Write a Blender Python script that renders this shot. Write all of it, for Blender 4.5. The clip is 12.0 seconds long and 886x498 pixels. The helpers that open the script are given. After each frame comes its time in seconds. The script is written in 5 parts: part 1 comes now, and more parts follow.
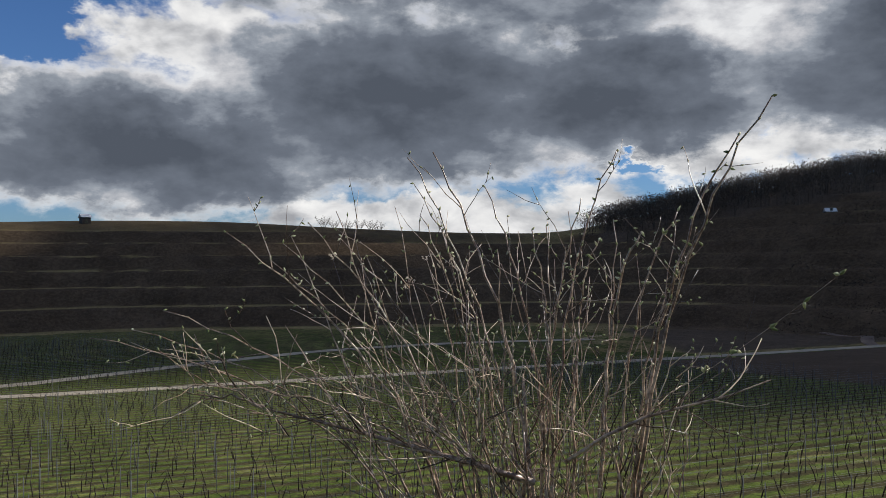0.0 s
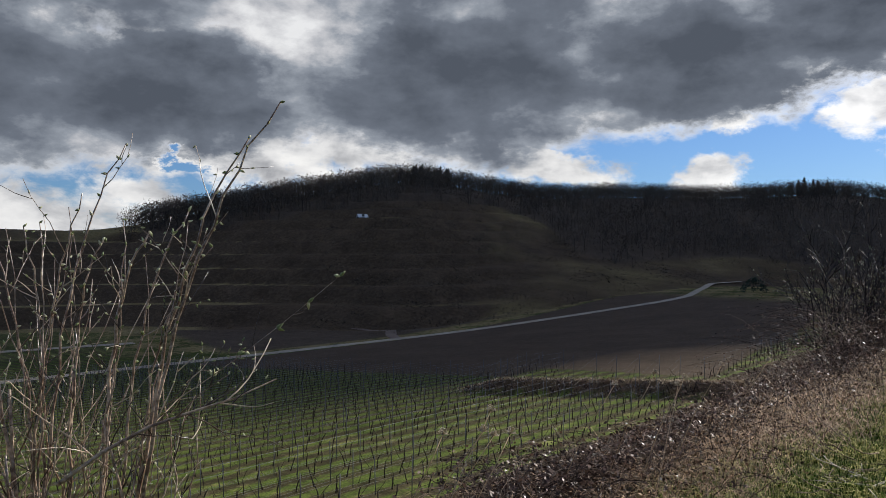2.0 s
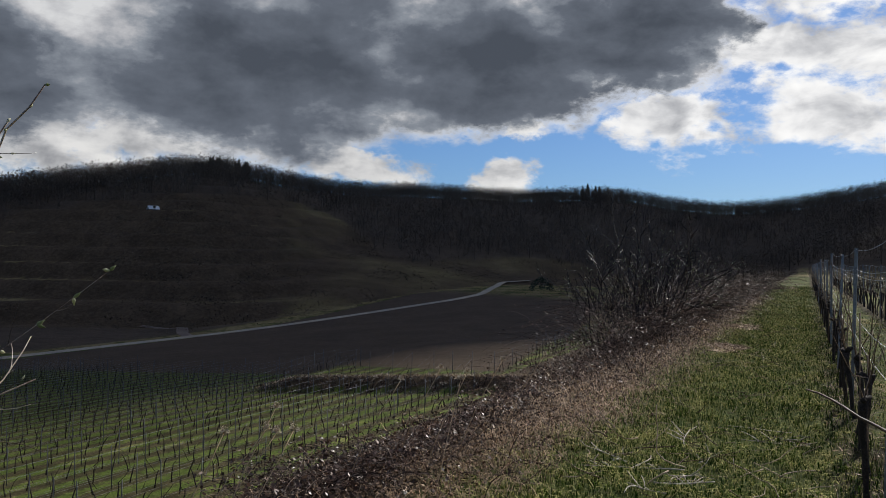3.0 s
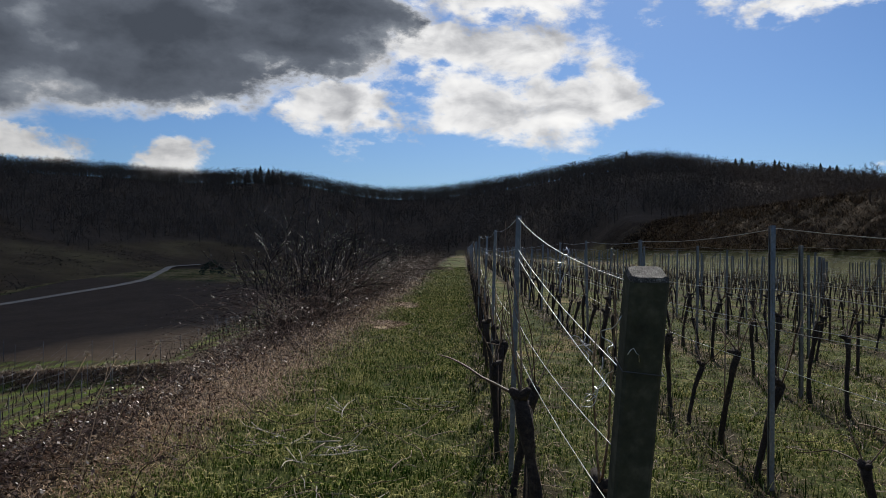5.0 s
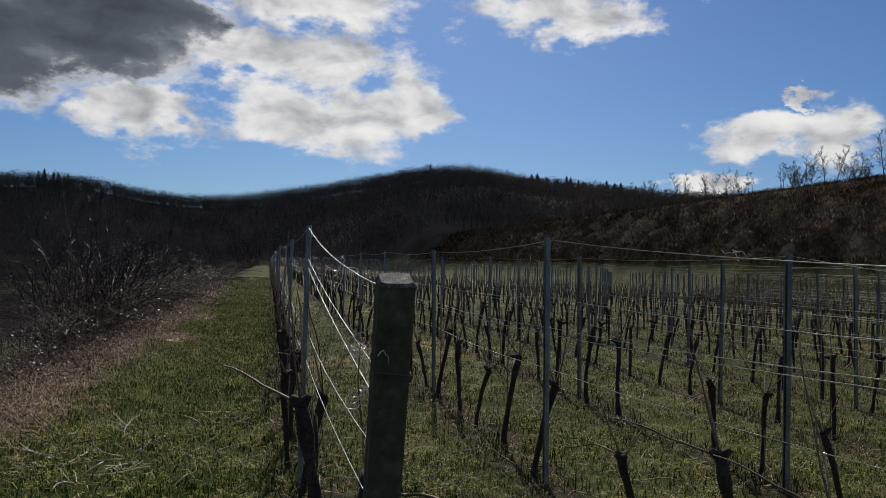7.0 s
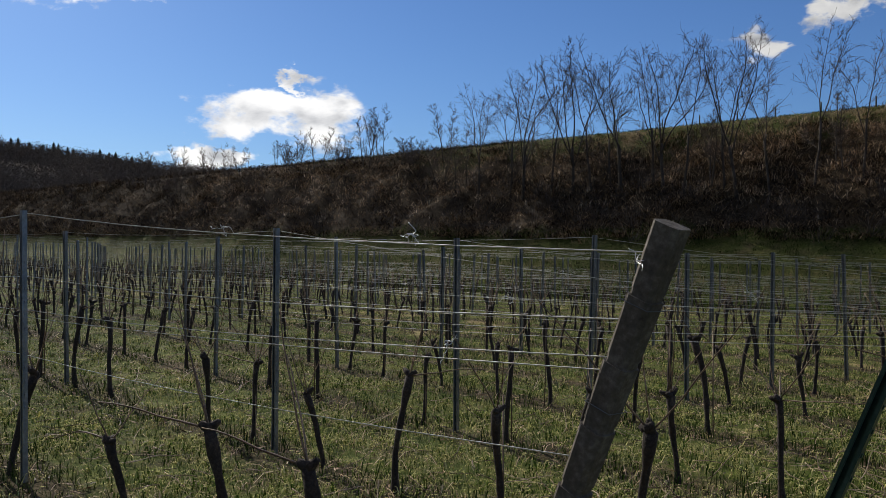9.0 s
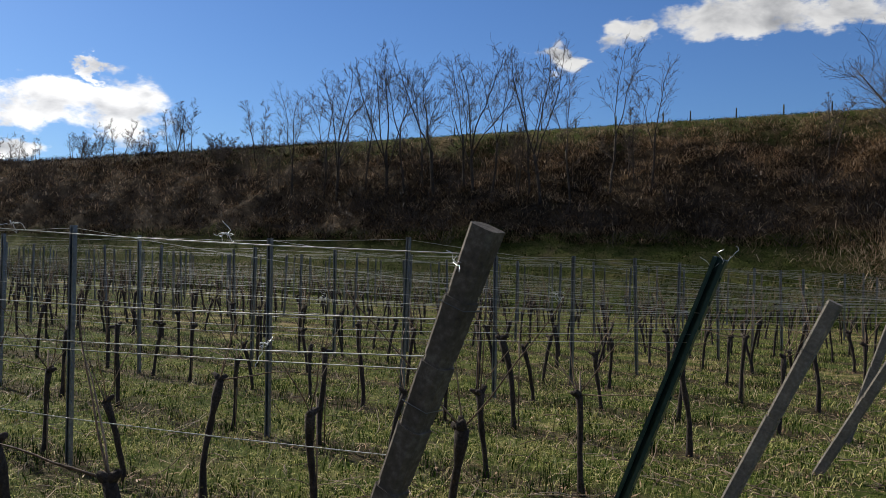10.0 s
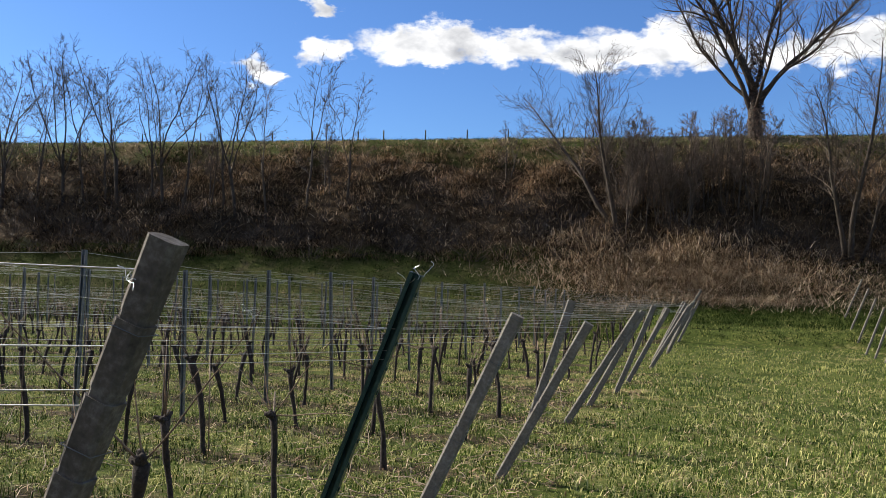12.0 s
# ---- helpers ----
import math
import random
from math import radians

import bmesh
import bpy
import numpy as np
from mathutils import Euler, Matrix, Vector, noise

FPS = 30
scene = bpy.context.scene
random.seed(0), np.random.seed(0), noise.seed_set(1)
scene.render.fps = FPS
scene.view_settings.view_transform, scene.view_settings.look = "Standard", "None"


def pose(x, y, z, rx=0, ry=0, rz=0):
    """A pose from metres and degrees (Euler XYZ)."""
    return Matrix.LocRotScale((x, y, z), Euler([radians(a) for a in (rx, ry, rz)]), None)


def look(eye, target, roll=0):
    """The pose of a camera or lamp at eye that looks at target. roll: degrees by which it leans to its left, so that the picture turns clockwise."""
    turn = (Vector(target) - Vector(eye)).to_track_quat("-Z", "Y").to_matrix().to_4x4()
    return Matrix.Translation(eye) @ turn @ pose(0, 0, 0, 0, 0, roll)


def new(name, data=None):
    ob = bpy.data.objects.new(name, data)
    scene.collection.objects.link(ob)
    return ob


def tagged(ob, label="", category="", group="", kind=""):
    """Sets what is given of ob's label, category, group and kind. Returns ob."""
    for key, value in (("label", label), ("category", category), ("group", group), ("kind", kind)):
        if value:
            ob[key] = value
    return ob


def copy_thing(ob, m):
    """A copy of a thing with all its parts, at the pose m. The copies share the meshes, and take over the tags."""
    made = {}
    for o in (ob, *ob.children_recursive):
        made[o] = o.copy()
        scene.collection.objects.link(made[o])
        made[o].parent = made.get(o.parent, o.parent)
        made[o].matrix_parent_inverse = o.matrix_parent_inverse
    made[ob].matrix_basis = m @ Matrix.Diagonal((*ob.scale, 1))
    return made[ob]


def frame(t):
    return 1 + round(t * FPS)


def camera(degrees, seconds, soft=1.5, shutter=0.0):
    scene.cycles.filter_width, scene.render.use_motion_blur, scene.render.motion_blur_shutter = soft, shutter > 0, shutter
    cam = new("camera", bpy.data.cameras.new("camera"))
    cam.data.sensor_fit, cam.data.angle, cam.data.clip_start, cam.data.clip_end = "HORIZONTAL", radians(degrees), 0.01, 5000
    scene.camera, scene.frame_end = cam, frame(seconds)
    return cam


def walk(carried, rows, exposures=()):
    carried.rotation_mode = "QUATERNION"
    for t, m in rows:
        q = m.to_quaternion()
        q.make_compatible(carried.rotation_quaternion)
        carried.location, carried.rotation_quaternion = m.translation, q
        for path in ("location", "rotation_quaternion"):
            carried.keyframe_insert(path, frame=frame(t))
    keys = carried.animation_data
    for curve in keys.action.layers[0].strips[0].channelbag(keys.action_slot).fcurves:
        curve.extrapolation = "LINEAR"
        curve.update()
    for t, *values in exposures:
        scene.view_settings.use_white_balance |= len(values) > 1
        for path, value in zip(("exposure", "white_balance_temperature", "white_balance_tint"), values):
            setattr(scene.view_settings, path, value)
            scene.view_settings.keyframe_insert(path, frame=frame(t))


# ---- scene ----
cam = camera(55.20, 12.0, soft=0.6)
PATH = [
    (0.0, 0.057, -0.068, 1.628, 90.90, 0.29, -0.00),
    (0.5, 0.092, -0.067, 1.624, 91.09, 0.17, -7.75),
    (1.0, 0.128, -0.063, 1.627, 91.27, -0.02, -15.55),
    (1.5, 0.156, -0.059, 1.627, 91.19, -0.17, -23.17),
    (2.0, 0.185, -0.036, 1.631, 90.88, -0.05, -30.02),
    (2.5, 0.204, -0.075, 1.624, 90.63, -0.41, -36.83),
    (3.0, 0.212, -0.110, 1.632, 90.80, -0.93, -43.50),
    (3.5, 0.214, -0.140, 1.631, 91.06, -1.13, -49.66),
    (5.5, 0.255, -0.248, 1.600, 89.86, -0.89, -69.45),
    (6.0, 0.259, -0.276, 1.601, 90.23, -1.18, -72.56),
    (6.5, 0.230, -0.312, 1.599, 90.66, -1.22, -74.32),
    (8.5, 0.172, -0.441, 1.608, 90.01, -0.07, -102.43),
    (9.0, 0.201, -0.404, 1.610, 89.51, -0.50, -111.32),
    (9.5, 0.208, -0.387, 1.609, 89.55, -1.35, -118.86),
    (10.0, 0.212, -0.388, 1.607, 89.80, -1.15, -123.92),
    (10.5, 0.222, -0.393, 1.605, 90.00, -1.05, -128.74),
    (11.0, 0.285, -0.445, 1.600, 90.53, -1.06, -134.03),
    (11.5, 0.337, -0.487, 1.607, 91.21, -1.18, -138.26),
    (12.0, 0.356, -0.526, 1.610, 91.21, -1.37, -144.27),
]
EXPOSURE = [(0.0, 0.1), (1.0, 0.4), (1.5, 0.45), (2.0, 0.1), (2.5, 0.05), (3.5, -0.35), (5.5, -0.25), (6.5, -0.42), (8.5, -0.5), (9.0, 0.0), (9.5, 0.1), (10.5, 0.25), (11.5, 0.5), (12.0, 0.85)]
walk(cam, [(t, pose(*row)) for t, *row in PATH], EXPOSURE)

# ---- light and sky ----
SUN_AZ, SUN_EL = 77.0, 32.0
sun_data = bpy.data.lights.new("sun", "SUN")
sun_data.energy, sun_data.angle, sun_data.color = 5.0, radians(0.6), (1.0, 0.95, 0.87)
sun = new("sun", sun_data)
sun_way = Vector((math.sin(radians(SUN_AZ)) * math.cos(radians(SUN_EL)), math.cos(radians(SUN_AZ)) * math.cos(radians(SUN_EL)), math.sin(radians(SUN_EL))))
sun.matrix_world = look(tuple(sun_way * 60), (0, 0, 0))


class Nodes:
    """Short hand for building node trees."""

    def __init__(self, tree):
        self.tree = tree
        tree.nodes.clear()

    def add(self, kind):
        return self.tree.nodes.new(kind)

    def link(self, source, node, slot):
        if isinstance(source, (int, float, tuple)):
            node.inputs[slot].default_value = source
        else:
            self.tree.links.new(source, node.inputs[slot])

    def math(self, op, a, b=0.0, c=0.0, clamp=False):
        node = self.add("ShaderNodeMath")
        node.operation, node.use_clamp = op, clamp
        for slot, value in enumerate((a, b, c)):
            self.link(value, node, slot)
        return node.outputs[0]

    def span(self, value, low, high, out_low=0.0, out_high=1.0, smooth=True):
        node = self.add("ShaderNodeMapRange")
        node.interpolation_type = "SMOOTHSTEP" if smooth else "LINEAR"
        for slot, v in enumerate((value, low, high, out_low, out_high)):
            self.link(v, node, slot)
        return node.outputs[0]

    def mix(self, fac, a, b, blend="MIX"):
        node = self.add("ShaderNodeMix")
        node.data_type, node.blend_type = "RGBA", blend
        for slot, v in ((0, fac), (6, a), (7, b)):
            self.link((*v, 1.0) if isinstance(v, tuple) and len(v) == 3 else v, node, slot)
        return node.outputs[2]

    def noise(self, where, scale, detail=5.0, rough=0.55, distortion=0.0):
        node = self.add("ShaderNodeTexNoise")
        self.link(where, node, "Vector")
        for key, value in (("Scale", scale), ("Detail", detail), ("Roughness", rough), ("Distortion", distortion)):
            node.inputs[key].default_value = value
        return node.outputs["Fac"]

    def colours(self, fac, *stops):
        node = self.add("ShaderNodeValToRGB")
        ramp = node.color_ramp
        while len(ramp.elements) < len(stops):
            ramp.elements.new(0.5)
        for element, (at, colour) in zip(ramp.elements, stops):
            element.position, element.color = at, (*colour, 1.0)
        self.link(fac, node, 0)
        return node.outputs[0]


# banks of cloud in the sky: azimuth, elevation, half width, half height in degrees
DARK_CLOUDS = [(-19, 7.8, 15, 5.0), (-3, 11.0, 16, 6.3), (12, 10.8, 13, 4.6), (31, 12.6, 14, 6.4), (46, 13.4, 10.5, 5.0), (56, 15.2, 8.5, 4.4), (20, 24.0, 50, 11)]
WHITE_CLOUDS = [(-15, 14.5, 9, 4), (-4, 3.3, 13, 1.7), (3, 2.8, 12, 3.0), (18, 7.0, 14, 2.2), (21, 15, 8, 5), (37, 6.2, 5.0, 1.2), (48.5, 9.2, 2.6, 1.3), (47.7, 5.6, 2.4, 1.7), (58.5, 9.0, 4.0, 2.6),
                (69, 9.6, 6.6, 2.5), (75, 9.8, 3.4, 2.8), (66, 13.3, 9, 2.2), (69, 16.6, 8, 1.9), (149, 14.5, 5, 1.2), (86, 16.2, 7.5, 1.7), (99.2, 8.5, 4.2, 1.5), (102.5, 8.4, 3.2, 1.8), (101, 10.6, 0.9, 0.5), (95, 5.4, 3.0, 0.8),
                (136, 14.0, 2.0, 0.9), (143, 14.6, 5.5, 1.3), (157, 14.6, 9, 1.5), (170, 14.0, 8, 1.3), (136, 17.0, 1.6, 0.6), (131.6, 12.2, 1.6, 1.3), (-29, 9.5, 3, 4)]

CLEAR_GAPS = [(12.6, 6.3, 1.7, 0.75), (-26.5, 15.0, 4.5, 3.0)]

world = bpy.data.worlds.new("sky")
scene.world = world
world.use_nodes = True
w = Nodes(world.node_tree)
way = w.add("ShaderNodeTexCoord").outputs["Generated"]
split = w.add("ShaderNodeSeparateXYZ")
w.link(way, split, 0)
az_node = w.math("MULTIPLY", w.math("ARCTAN2", split.outputs[0], split.outputs[1]), 57.2958)
el_node = w.math("MULTIPLY", w.math("ARCSINE", split.outputs[2]), 57.2958)
raw_az, raw_el = az_node, el_node
flat = w.add("ShaderNodeCombineXYZ")
w.link(az_node, flat, 0)
w.link(w.math("MULTIPLY", el_node, 1.7), flat, 1)
puff = w.noise(flat.outputs[0], 0.20, 9, 0.6, 0.2)
wisp = w.noise(flat.outputs[0], 0.62, 9, 0.62, 0.3)
broad = w.noise(flat.outputs[0], 0.075, 5, 0.5)
heap = w.noise(flat.outputs[0], 0.13, 5, 0.5, 0.4)
toward = w.add("ShaderNodeVectorMath")
w.link(flat.outputs[0], toward, 0)
toward.inputs[1].default_value = (0.9, 1.3, 0.0)
billow = w.math("SUBTRACT", w.noise(flat.outputs[0], 0.24, 6, 0.52, 0.3), w.noise(toward.outputs[0], 0.24, 6, 0.52, 0.3))
curl = w.add("ShaderNodeTexNoise")
w.link(flat.outputs[0], curl, "Vector")
curl.inputs["Scale"].default_value, curl.inputs["Detail"].default_value, curl.inputs["Roughness"].default_value = 0.28, 7.0, 0.62
drift = w.add("ShaderNodeSeparateXYZ")
w.link(curl.outputs["Color"], drift, 0)
az_node = w.math("ADD", raw_az, w.math("MULTIPLY", w.math("SUBTRACT", drift.outputs[0], 0.5), 8.0))
el_node = w.math("ADD", raw_el, w.math("MULTIPLY", w.math("SUBTRACT", drift.outputs[1], 0.5), 4.5))


def bank(clouds):
    total = -4.0
    for a, e, wide, high in clouds:
        dx = w.math("DIVIDE", w.math("SUBTRACT", az_node, float(a)), float(wide))
        dy = w.math("DIVIDE", w.math("SUBTRACT", el_node, float(e)), float(high))
        r = w.math("SQRT", w.math("ADD", w.math("MULTIPLY", dx, dx), w.math("MULTIPLY", dy, dy)))
        inside = w.math("SUBTRACT", 1.0, r)
        total = w.math("SMOOTH_MAX", total, inside, 0.12)
    return total


dark_bank, white_bank = bank(DARK_CLOUDS), bank(WHITE_CLOUDS)
ragged = w.math("ADD", w.math("MULTIPLY", w.math("SUBTRACT", puff, 0.5), 2.1), w.math("MULTIPLY", w.math("SUBTRACT", wisp, 0.5), 0.55))
white_in = w.math("ADD", w.math("MULTIPLY", white_bank, 0.9), ragged)
dark_in = w.math("ADD", w.math("MULTIPLY", dark_bank, 1.5), w.math("MULTIPLY", ragged, 0.45))
gap = w.math("MAXIMUM", w.math("MULTIPLY", bank(CLEAR_GAPS), 1.4), 0.0)
white_in, dark_in = w.math("SUBTRACT", white_in, gap), w.math("SUBTRACT", dark_in, gap)
# scattered cloud over the rest of the sky, high and behind
loose = w.math("SUBTRACT", w.math("ADD", w.math("MULTIPLY", w.math("SUBTRACT", broad, 0.44), 5.0), w.span(raw_el, 20.0, 34.0, -1.6, 0.0)), 0.1)
outside = w.math("MAXIMUM", w.span(raw_az, -170.0, -40.0, 1.0, 0.0), w.span(raw_el, 22.0, 32.0, 0.0, 0.55))
white_cover = w.math("MAXIMUM", w.span(white_in, -0.12, 0.42), w.math("MULTIPLY", w.span(loose, 0.0, 0.8), outside))
dark_cover = w.span(dark_in, -0.22, 0.24)
cover = w.math("MAXIMUM", white_cover, dark_cover)
nishita = w.add("ShaderNodeTexSky")
nishita.sky_type, nishita.sun_disc = "NISHITA", False
nishita.sun_elevation, nishita.sun_rotation = radians(SUN_EL), radians(SUN_AZ)
nishita.altitude, nishita.air_density, nishita.dust_density, nishita.ozone_density = 200.0, 1.0, 0.4, 3.0
SKY = 0.09
clear = w.mix(1.0, nishita.outputs[0], (SKY * 0.62, SKY * 0.88, SKY * 1.28), "MULTIPLY")
glow = w.math("ADD", w.math("POWER", w.math("DIVIDE", w.math("SUBTRACT", az_node, 20.5), 5.6), 2.0), w.math("POWER", w.math("DIVIDE", w.math("SUBTRACT", el_node, 16.5), 5.4), 2.0))
glow = w.math("EXPONENT", w.math("MULTIPLY", glow, -1.0))
veil = w.math("ADD", w.math("POWER", w.math("DIVIDE", w.math("SUBTRACT", az_node, -17.0), 8.0), 2.0), w.math("POWER", w.math("DIVIDE", w.math("SUBTRACT", el_node, 13.5), 4.5), 2.0))
veil = w.math("EXPONENT", w.math("MULTIPLY", veil, -1.0))
thick = w.math("SUBTRACT", dark_in, w.math("ADD", w.math("MULTIPLY", glow, 0.5), w.math("MULTIPLY", veil, 0.5)))
thick = w.math("ADD", thick, w.math("ADD", w.math("MULTIPLY", w.math("SUBTRACT", heap, 0.47), 1.4), w.math("MULTIPLY", billow, -0.85)))
thick = w.math("ADD", thick, w.math("MULTIPLY", w.math("SUBTRACT", puff, 0.5), 0.22))
grey = w.colours(w.math("ADD", w.math("MULTIPLY", thick, 0.5), 0.2), (0.0, (1.05, 1.06, 1.08)), (0.15, (0.72, 0.73, 0.77)), (0.3, (0.38, 0.42, 0.485)), (0.48, (0.195, 0.224, 0.278)), (0.85, (0.108, 0.127, 0.163)))
lit = w.colours(w.math("ADD", w.math("ADD", w.math("MULTIPLY", billow, 1.7), 0.62), w.math("MULTIPLY", white_in, -0.12)), (0.1, (0.62, 0.635, 0.68)), (0.4, (1.0, 1.01, 1.04)), (0.6, (1.32, 1.32, 1.33)), (0.9, (1.6, 1.59, 1.57)))
near_sun = w.math("MULTIPLY", w.span(raw_az, 40.0, 60.0, 0.74, 1.0), w.span(raw_az, 105.0, 130.0, 1.0, 0.64))
lit = w.mix(1.0, lit, near_sun, "MULTIPLY")
cloud = w.mix(w.span(dark_in, -0.05, 0.3), lit, grey)
sky = w.mix(cover, clear, cloud)
back = w.add("ShaderNodeBackground")
w.link(sky, back, 0)
back.inputs[1].default_value = 0.72
w.link(back.outputs[0], w.add("ShaderNodeOutputWorld"), 0)

# ---- materials ----


def material(name, rough=0.8, metal=0.0):
    m = bpy.data.materials.new(name)
    m.use_nodes = True
    n = Nodes(m.node_tree)
    shader = n.add("ShaderNodeBsdfPrincipled")
    shader.inputs["Roughness"].default_value, shader.inputs["Metallic"].default_value = rough, metal
    n.link(shader.outputs[0], n.add("ShaderNodeOutputMaterial"), 0)
    return m, n, shader


def place(n):
    return n.add("ShaderNodeNewGeometry").outputs["Position"]


def relief(n, shader, height, strength, distance):
    bump = n.add("ShaderNodeBump")
    bump.inputs["Strength"].default_value, bump.inputs["Distance"].default_value = strength, distance
    n.link(height, bump, "Height")
    n.link(bump.outputs[0], shader, "Normal")


def speckled(name, low, mid, high, scale, rough=0.8, metal=0.0, bump=0.4, distance=0.005, island=0.0, thing=False, translucent=0.0, gloss=0.3):
    """A surface of three tones in grain and patches; island: how far loose pieces differ."""
    m, n, s = material(name, rough, metal)
    where = n.add("ShaderNodeTexCoord").outputs["Object"] if thing else place(n)
    fine, patch = n.noise(where, scale, 6, 0.6), n.noise(where, scale * 0.13, 3)
    fac = n.math("ADD", n.math("MULTIPLY", fine, 0.6), n.math("MULTIPLY", patch, 0.4))
    if island:
        fac = n.math("ADD", fac, n.math("MULTIPLY", n.math("SUBTRACT", n.add("ShaderNodeNewGeometry").outputs["Random Per Island"], 0.5), island))
    colour = n.colours(fac, (0.3, low), (0.5, mid), (0.7, high))
    n.link(colour, s, "Base Color")
    s.inputs["Specular IOR Level"].default_value = gloss
    if bump:
        relief(n, s, fine, bump, distance)
    if translucent:
        leaf = n.add("ShaderNodeBsdfTranslucent")
        n.link(colour, leaf, 0)
        both = n.add("ShaderNodeMixShader")
        both.inputs[0].default_value = translucent
        n.link(s.outputs[0], both, 1)
        n.link(leaf.outputs[0], both, 2)
        out = [k for k in n.tree.nodes if k.type == "OUTPUT_MATERIAL"][0]
        n.link(both.outputs[0], out, 0)
    return m


bark = speckled("bark", (0.028, 0.022, 0.017), (0.064, 0.051, 0.041), (0.14, 0.115, 0.093), 30, 0.9, bump=0.7, distance=0.01, gloss=0.15)
vine_bark = speckled("vine_bark", (0.012, 0.009, 0.007), (0.034, 0.025, 0.019), (0.09, 0.068, 0.052), 60, 0.9, bump=0.9, distance=0.01)
cane_bark = speckled("cane_bark", (0.08, 0.05, 0.03), (0.21, 0.14, 0.09), (0.46, 0.35, 0.24), 90, 0.65, bump=0.3, island=0.4, gloss=0.2)
bramble_bark = speckled("bramble_bark", (0.03, 0.018, 0.013), (0.085, 0.055, 0.04), (0.22, 0.155, 0.115), 60, 0.7, bump=0.0, island=0.7, gloss=0.2)
thorn_bark = speckled("thorn_bark", (0.02, 0.014, 0.011), (0.05, 0.036, 0.028), (0.13, 0.10, 0.08), 20, 0.6, bump=0.0, island=0.5, gloss=0.3)
pale_wood = speckled("pale_wood", (0.28, 0.22, 0.16), (0.48, 0.41, 0.32), (0.68, 0.6, 0.5), 40, 0.5, bump=0.3, island=0.3)
bush_bark = speckled("bush_bark", (0.036, 0.018, 0.012), (0.18, 0.108, 0.07), (0.68, 0.53, 0.39), 60, 0.32, bump=0.5, distance=0.003, island=0.8, gloss=0.6)
twig_bark = speckled("twig_bark", (0.055, 0.041, 0.032), (0.12, 0.092, 0.07), (0.21, 0.165, 0.13), 20, 0.9, bump=0.0, island=0.3, gloss=0.1)
wood_far = speckled("woodland", (0.06, 0.045, 0.034), (0.12, 0.092, 0.068), (0.20, 0.155, 0.114), 0.05, 0.95, bump=0.0, island=0.3, gloss=0.05)
hill_thorn = speckled("hill_thorn", (0.04, 0.03, 0.021), (0.085, 0.064, 0.044), (0.16, 0.122, 0.083), 0.6, 0.9, bump=0.0, island=0.5, gloss=0.05)
needle = speckled("conifer", (0.02, 0.028, 0.02), (0.045, 0.06, 0.04), (0.08, 0.10, 0.065), 0.8, 0.9, bump=0.0, island=0.3, gloss=0.1)
grass_mat = speckled("grass_blade", (0.024, 0.052, 0.008), (0.135, 0.18, 0.034), (0.54, 0.49, 0.20), 1.3, 0.8, bump=0.0, island=0.75, translucent=0.03, gloss=0.0)
pale_straw = speckled("pale_straw", (0.18, 0.12, 0.07), (0.42, 0.31, 0.20), (0.66, 0.53, 0.37), 1.5, 0.7, bump=0.0, island=0.9, translucent=0.15, gloss=0.1)
# deep green of the weeds, darkened further as shade on the bank's foot
weed_shade_mat = speckled("weed", (0.010, 0.022, 0.005), (0.026, 0.042, 0.010), (0.07, 0.09, 0.024), 2.0, 0.8, bump=0.0, island=0.5, translucent=0.1, gloss=0.0)
verge_mat = speckled("verge_straw", (0.06, 0.035, 0.02), (0.235, 0.143, 0.082), (0.6, 0.42, 0.26), 2.0, 0.7, bump=0.0, island=0.8, translucent=0.04, gloss=0.12)
straw_mat = speckled("dry_stalk", (0.14, 0.088, 0.05), (0.36, 0.25, 0.15), (0.66, 0.49, 0.325), 2.0, 0.7, bump=0.0, island=0.7, translucent=0.05, gloss=0.05)
leaf_mat = speckled("dead_leaf", (0.03, 0.017, 0.012), (0.08, 0.046, 0.032), (0.22, 0.14, 0.10), 3.0, 0.45, bump=0.0, island=0.7, translucent=0.15, gloss=0.35)
copper_leaf = speckled("copper_leaf", (0.035, 0.02, 0.01), (0.155, 0.088, 0.042), (0.48, 0.32, 0.19), 4.0, 0.6, bump=0.0, island=0.95, translucent=0.1, gloss=0.15)
# dead scrub brown, deepened to stand in for tree shade on the bank
scrub_mat = speckled("scrub_grass", (0.012, 0.008, 0.006), (0.045, 0.030, 0.018), (0.25, 0.18, 0.11), 0.6, 0.9, bump=0.0, island=0.95, gloss=0.0)
steel = speckled("galvanised_steel", (0.13, 0.137, 0.146), (0.21, 0.218, 0.228), (0.32, 0.33, 0.34), 40, 0.45, 0.75, bump=0.1, distance=0.001)
dull_steel = speckled("dull_steel", (0.07, 0.075, 0.08), (0.11, 0.115, 0.12), (0.17, 0.175, 0.18), 5, 0.8, 0.2, bump=0.0)
green_steel = speckled("green_painted_steel", (0.012, 0.03, 0.026), (0.02, 0.05, 0.042), (0.05, 0.085, 0.07), 35, 0.35, 0.2, bump=0.15, distance=0.001)
wire_mat = speckled("wire", (0.5, 0.5, 0.5), (0.64, 0.64, 0.64), (0.76, 0.76, 0.74), 20, 0.32, 0.9, bump=0.0)
# near post's concrete darkened for backlight; the paler copy has sunlight in its colour
concrete = speckled("concrete", (0.05, 0.041, 0.032), (0.10, 0.084, 0.067), (0.20, 0.175, 0.145), 45, 0.95, bump=0.8, distance=0.005, thing=True, gloss=0.15)
lit_concrete = speckled("lit_concrete", (0.10, 0.088, 0.072), (0.18, 0.158, 0.13), (0.3, 0.27, 0.225), 45, 0.95, bump=0.8, distance=0.005, thing=True, gloss=0.15)
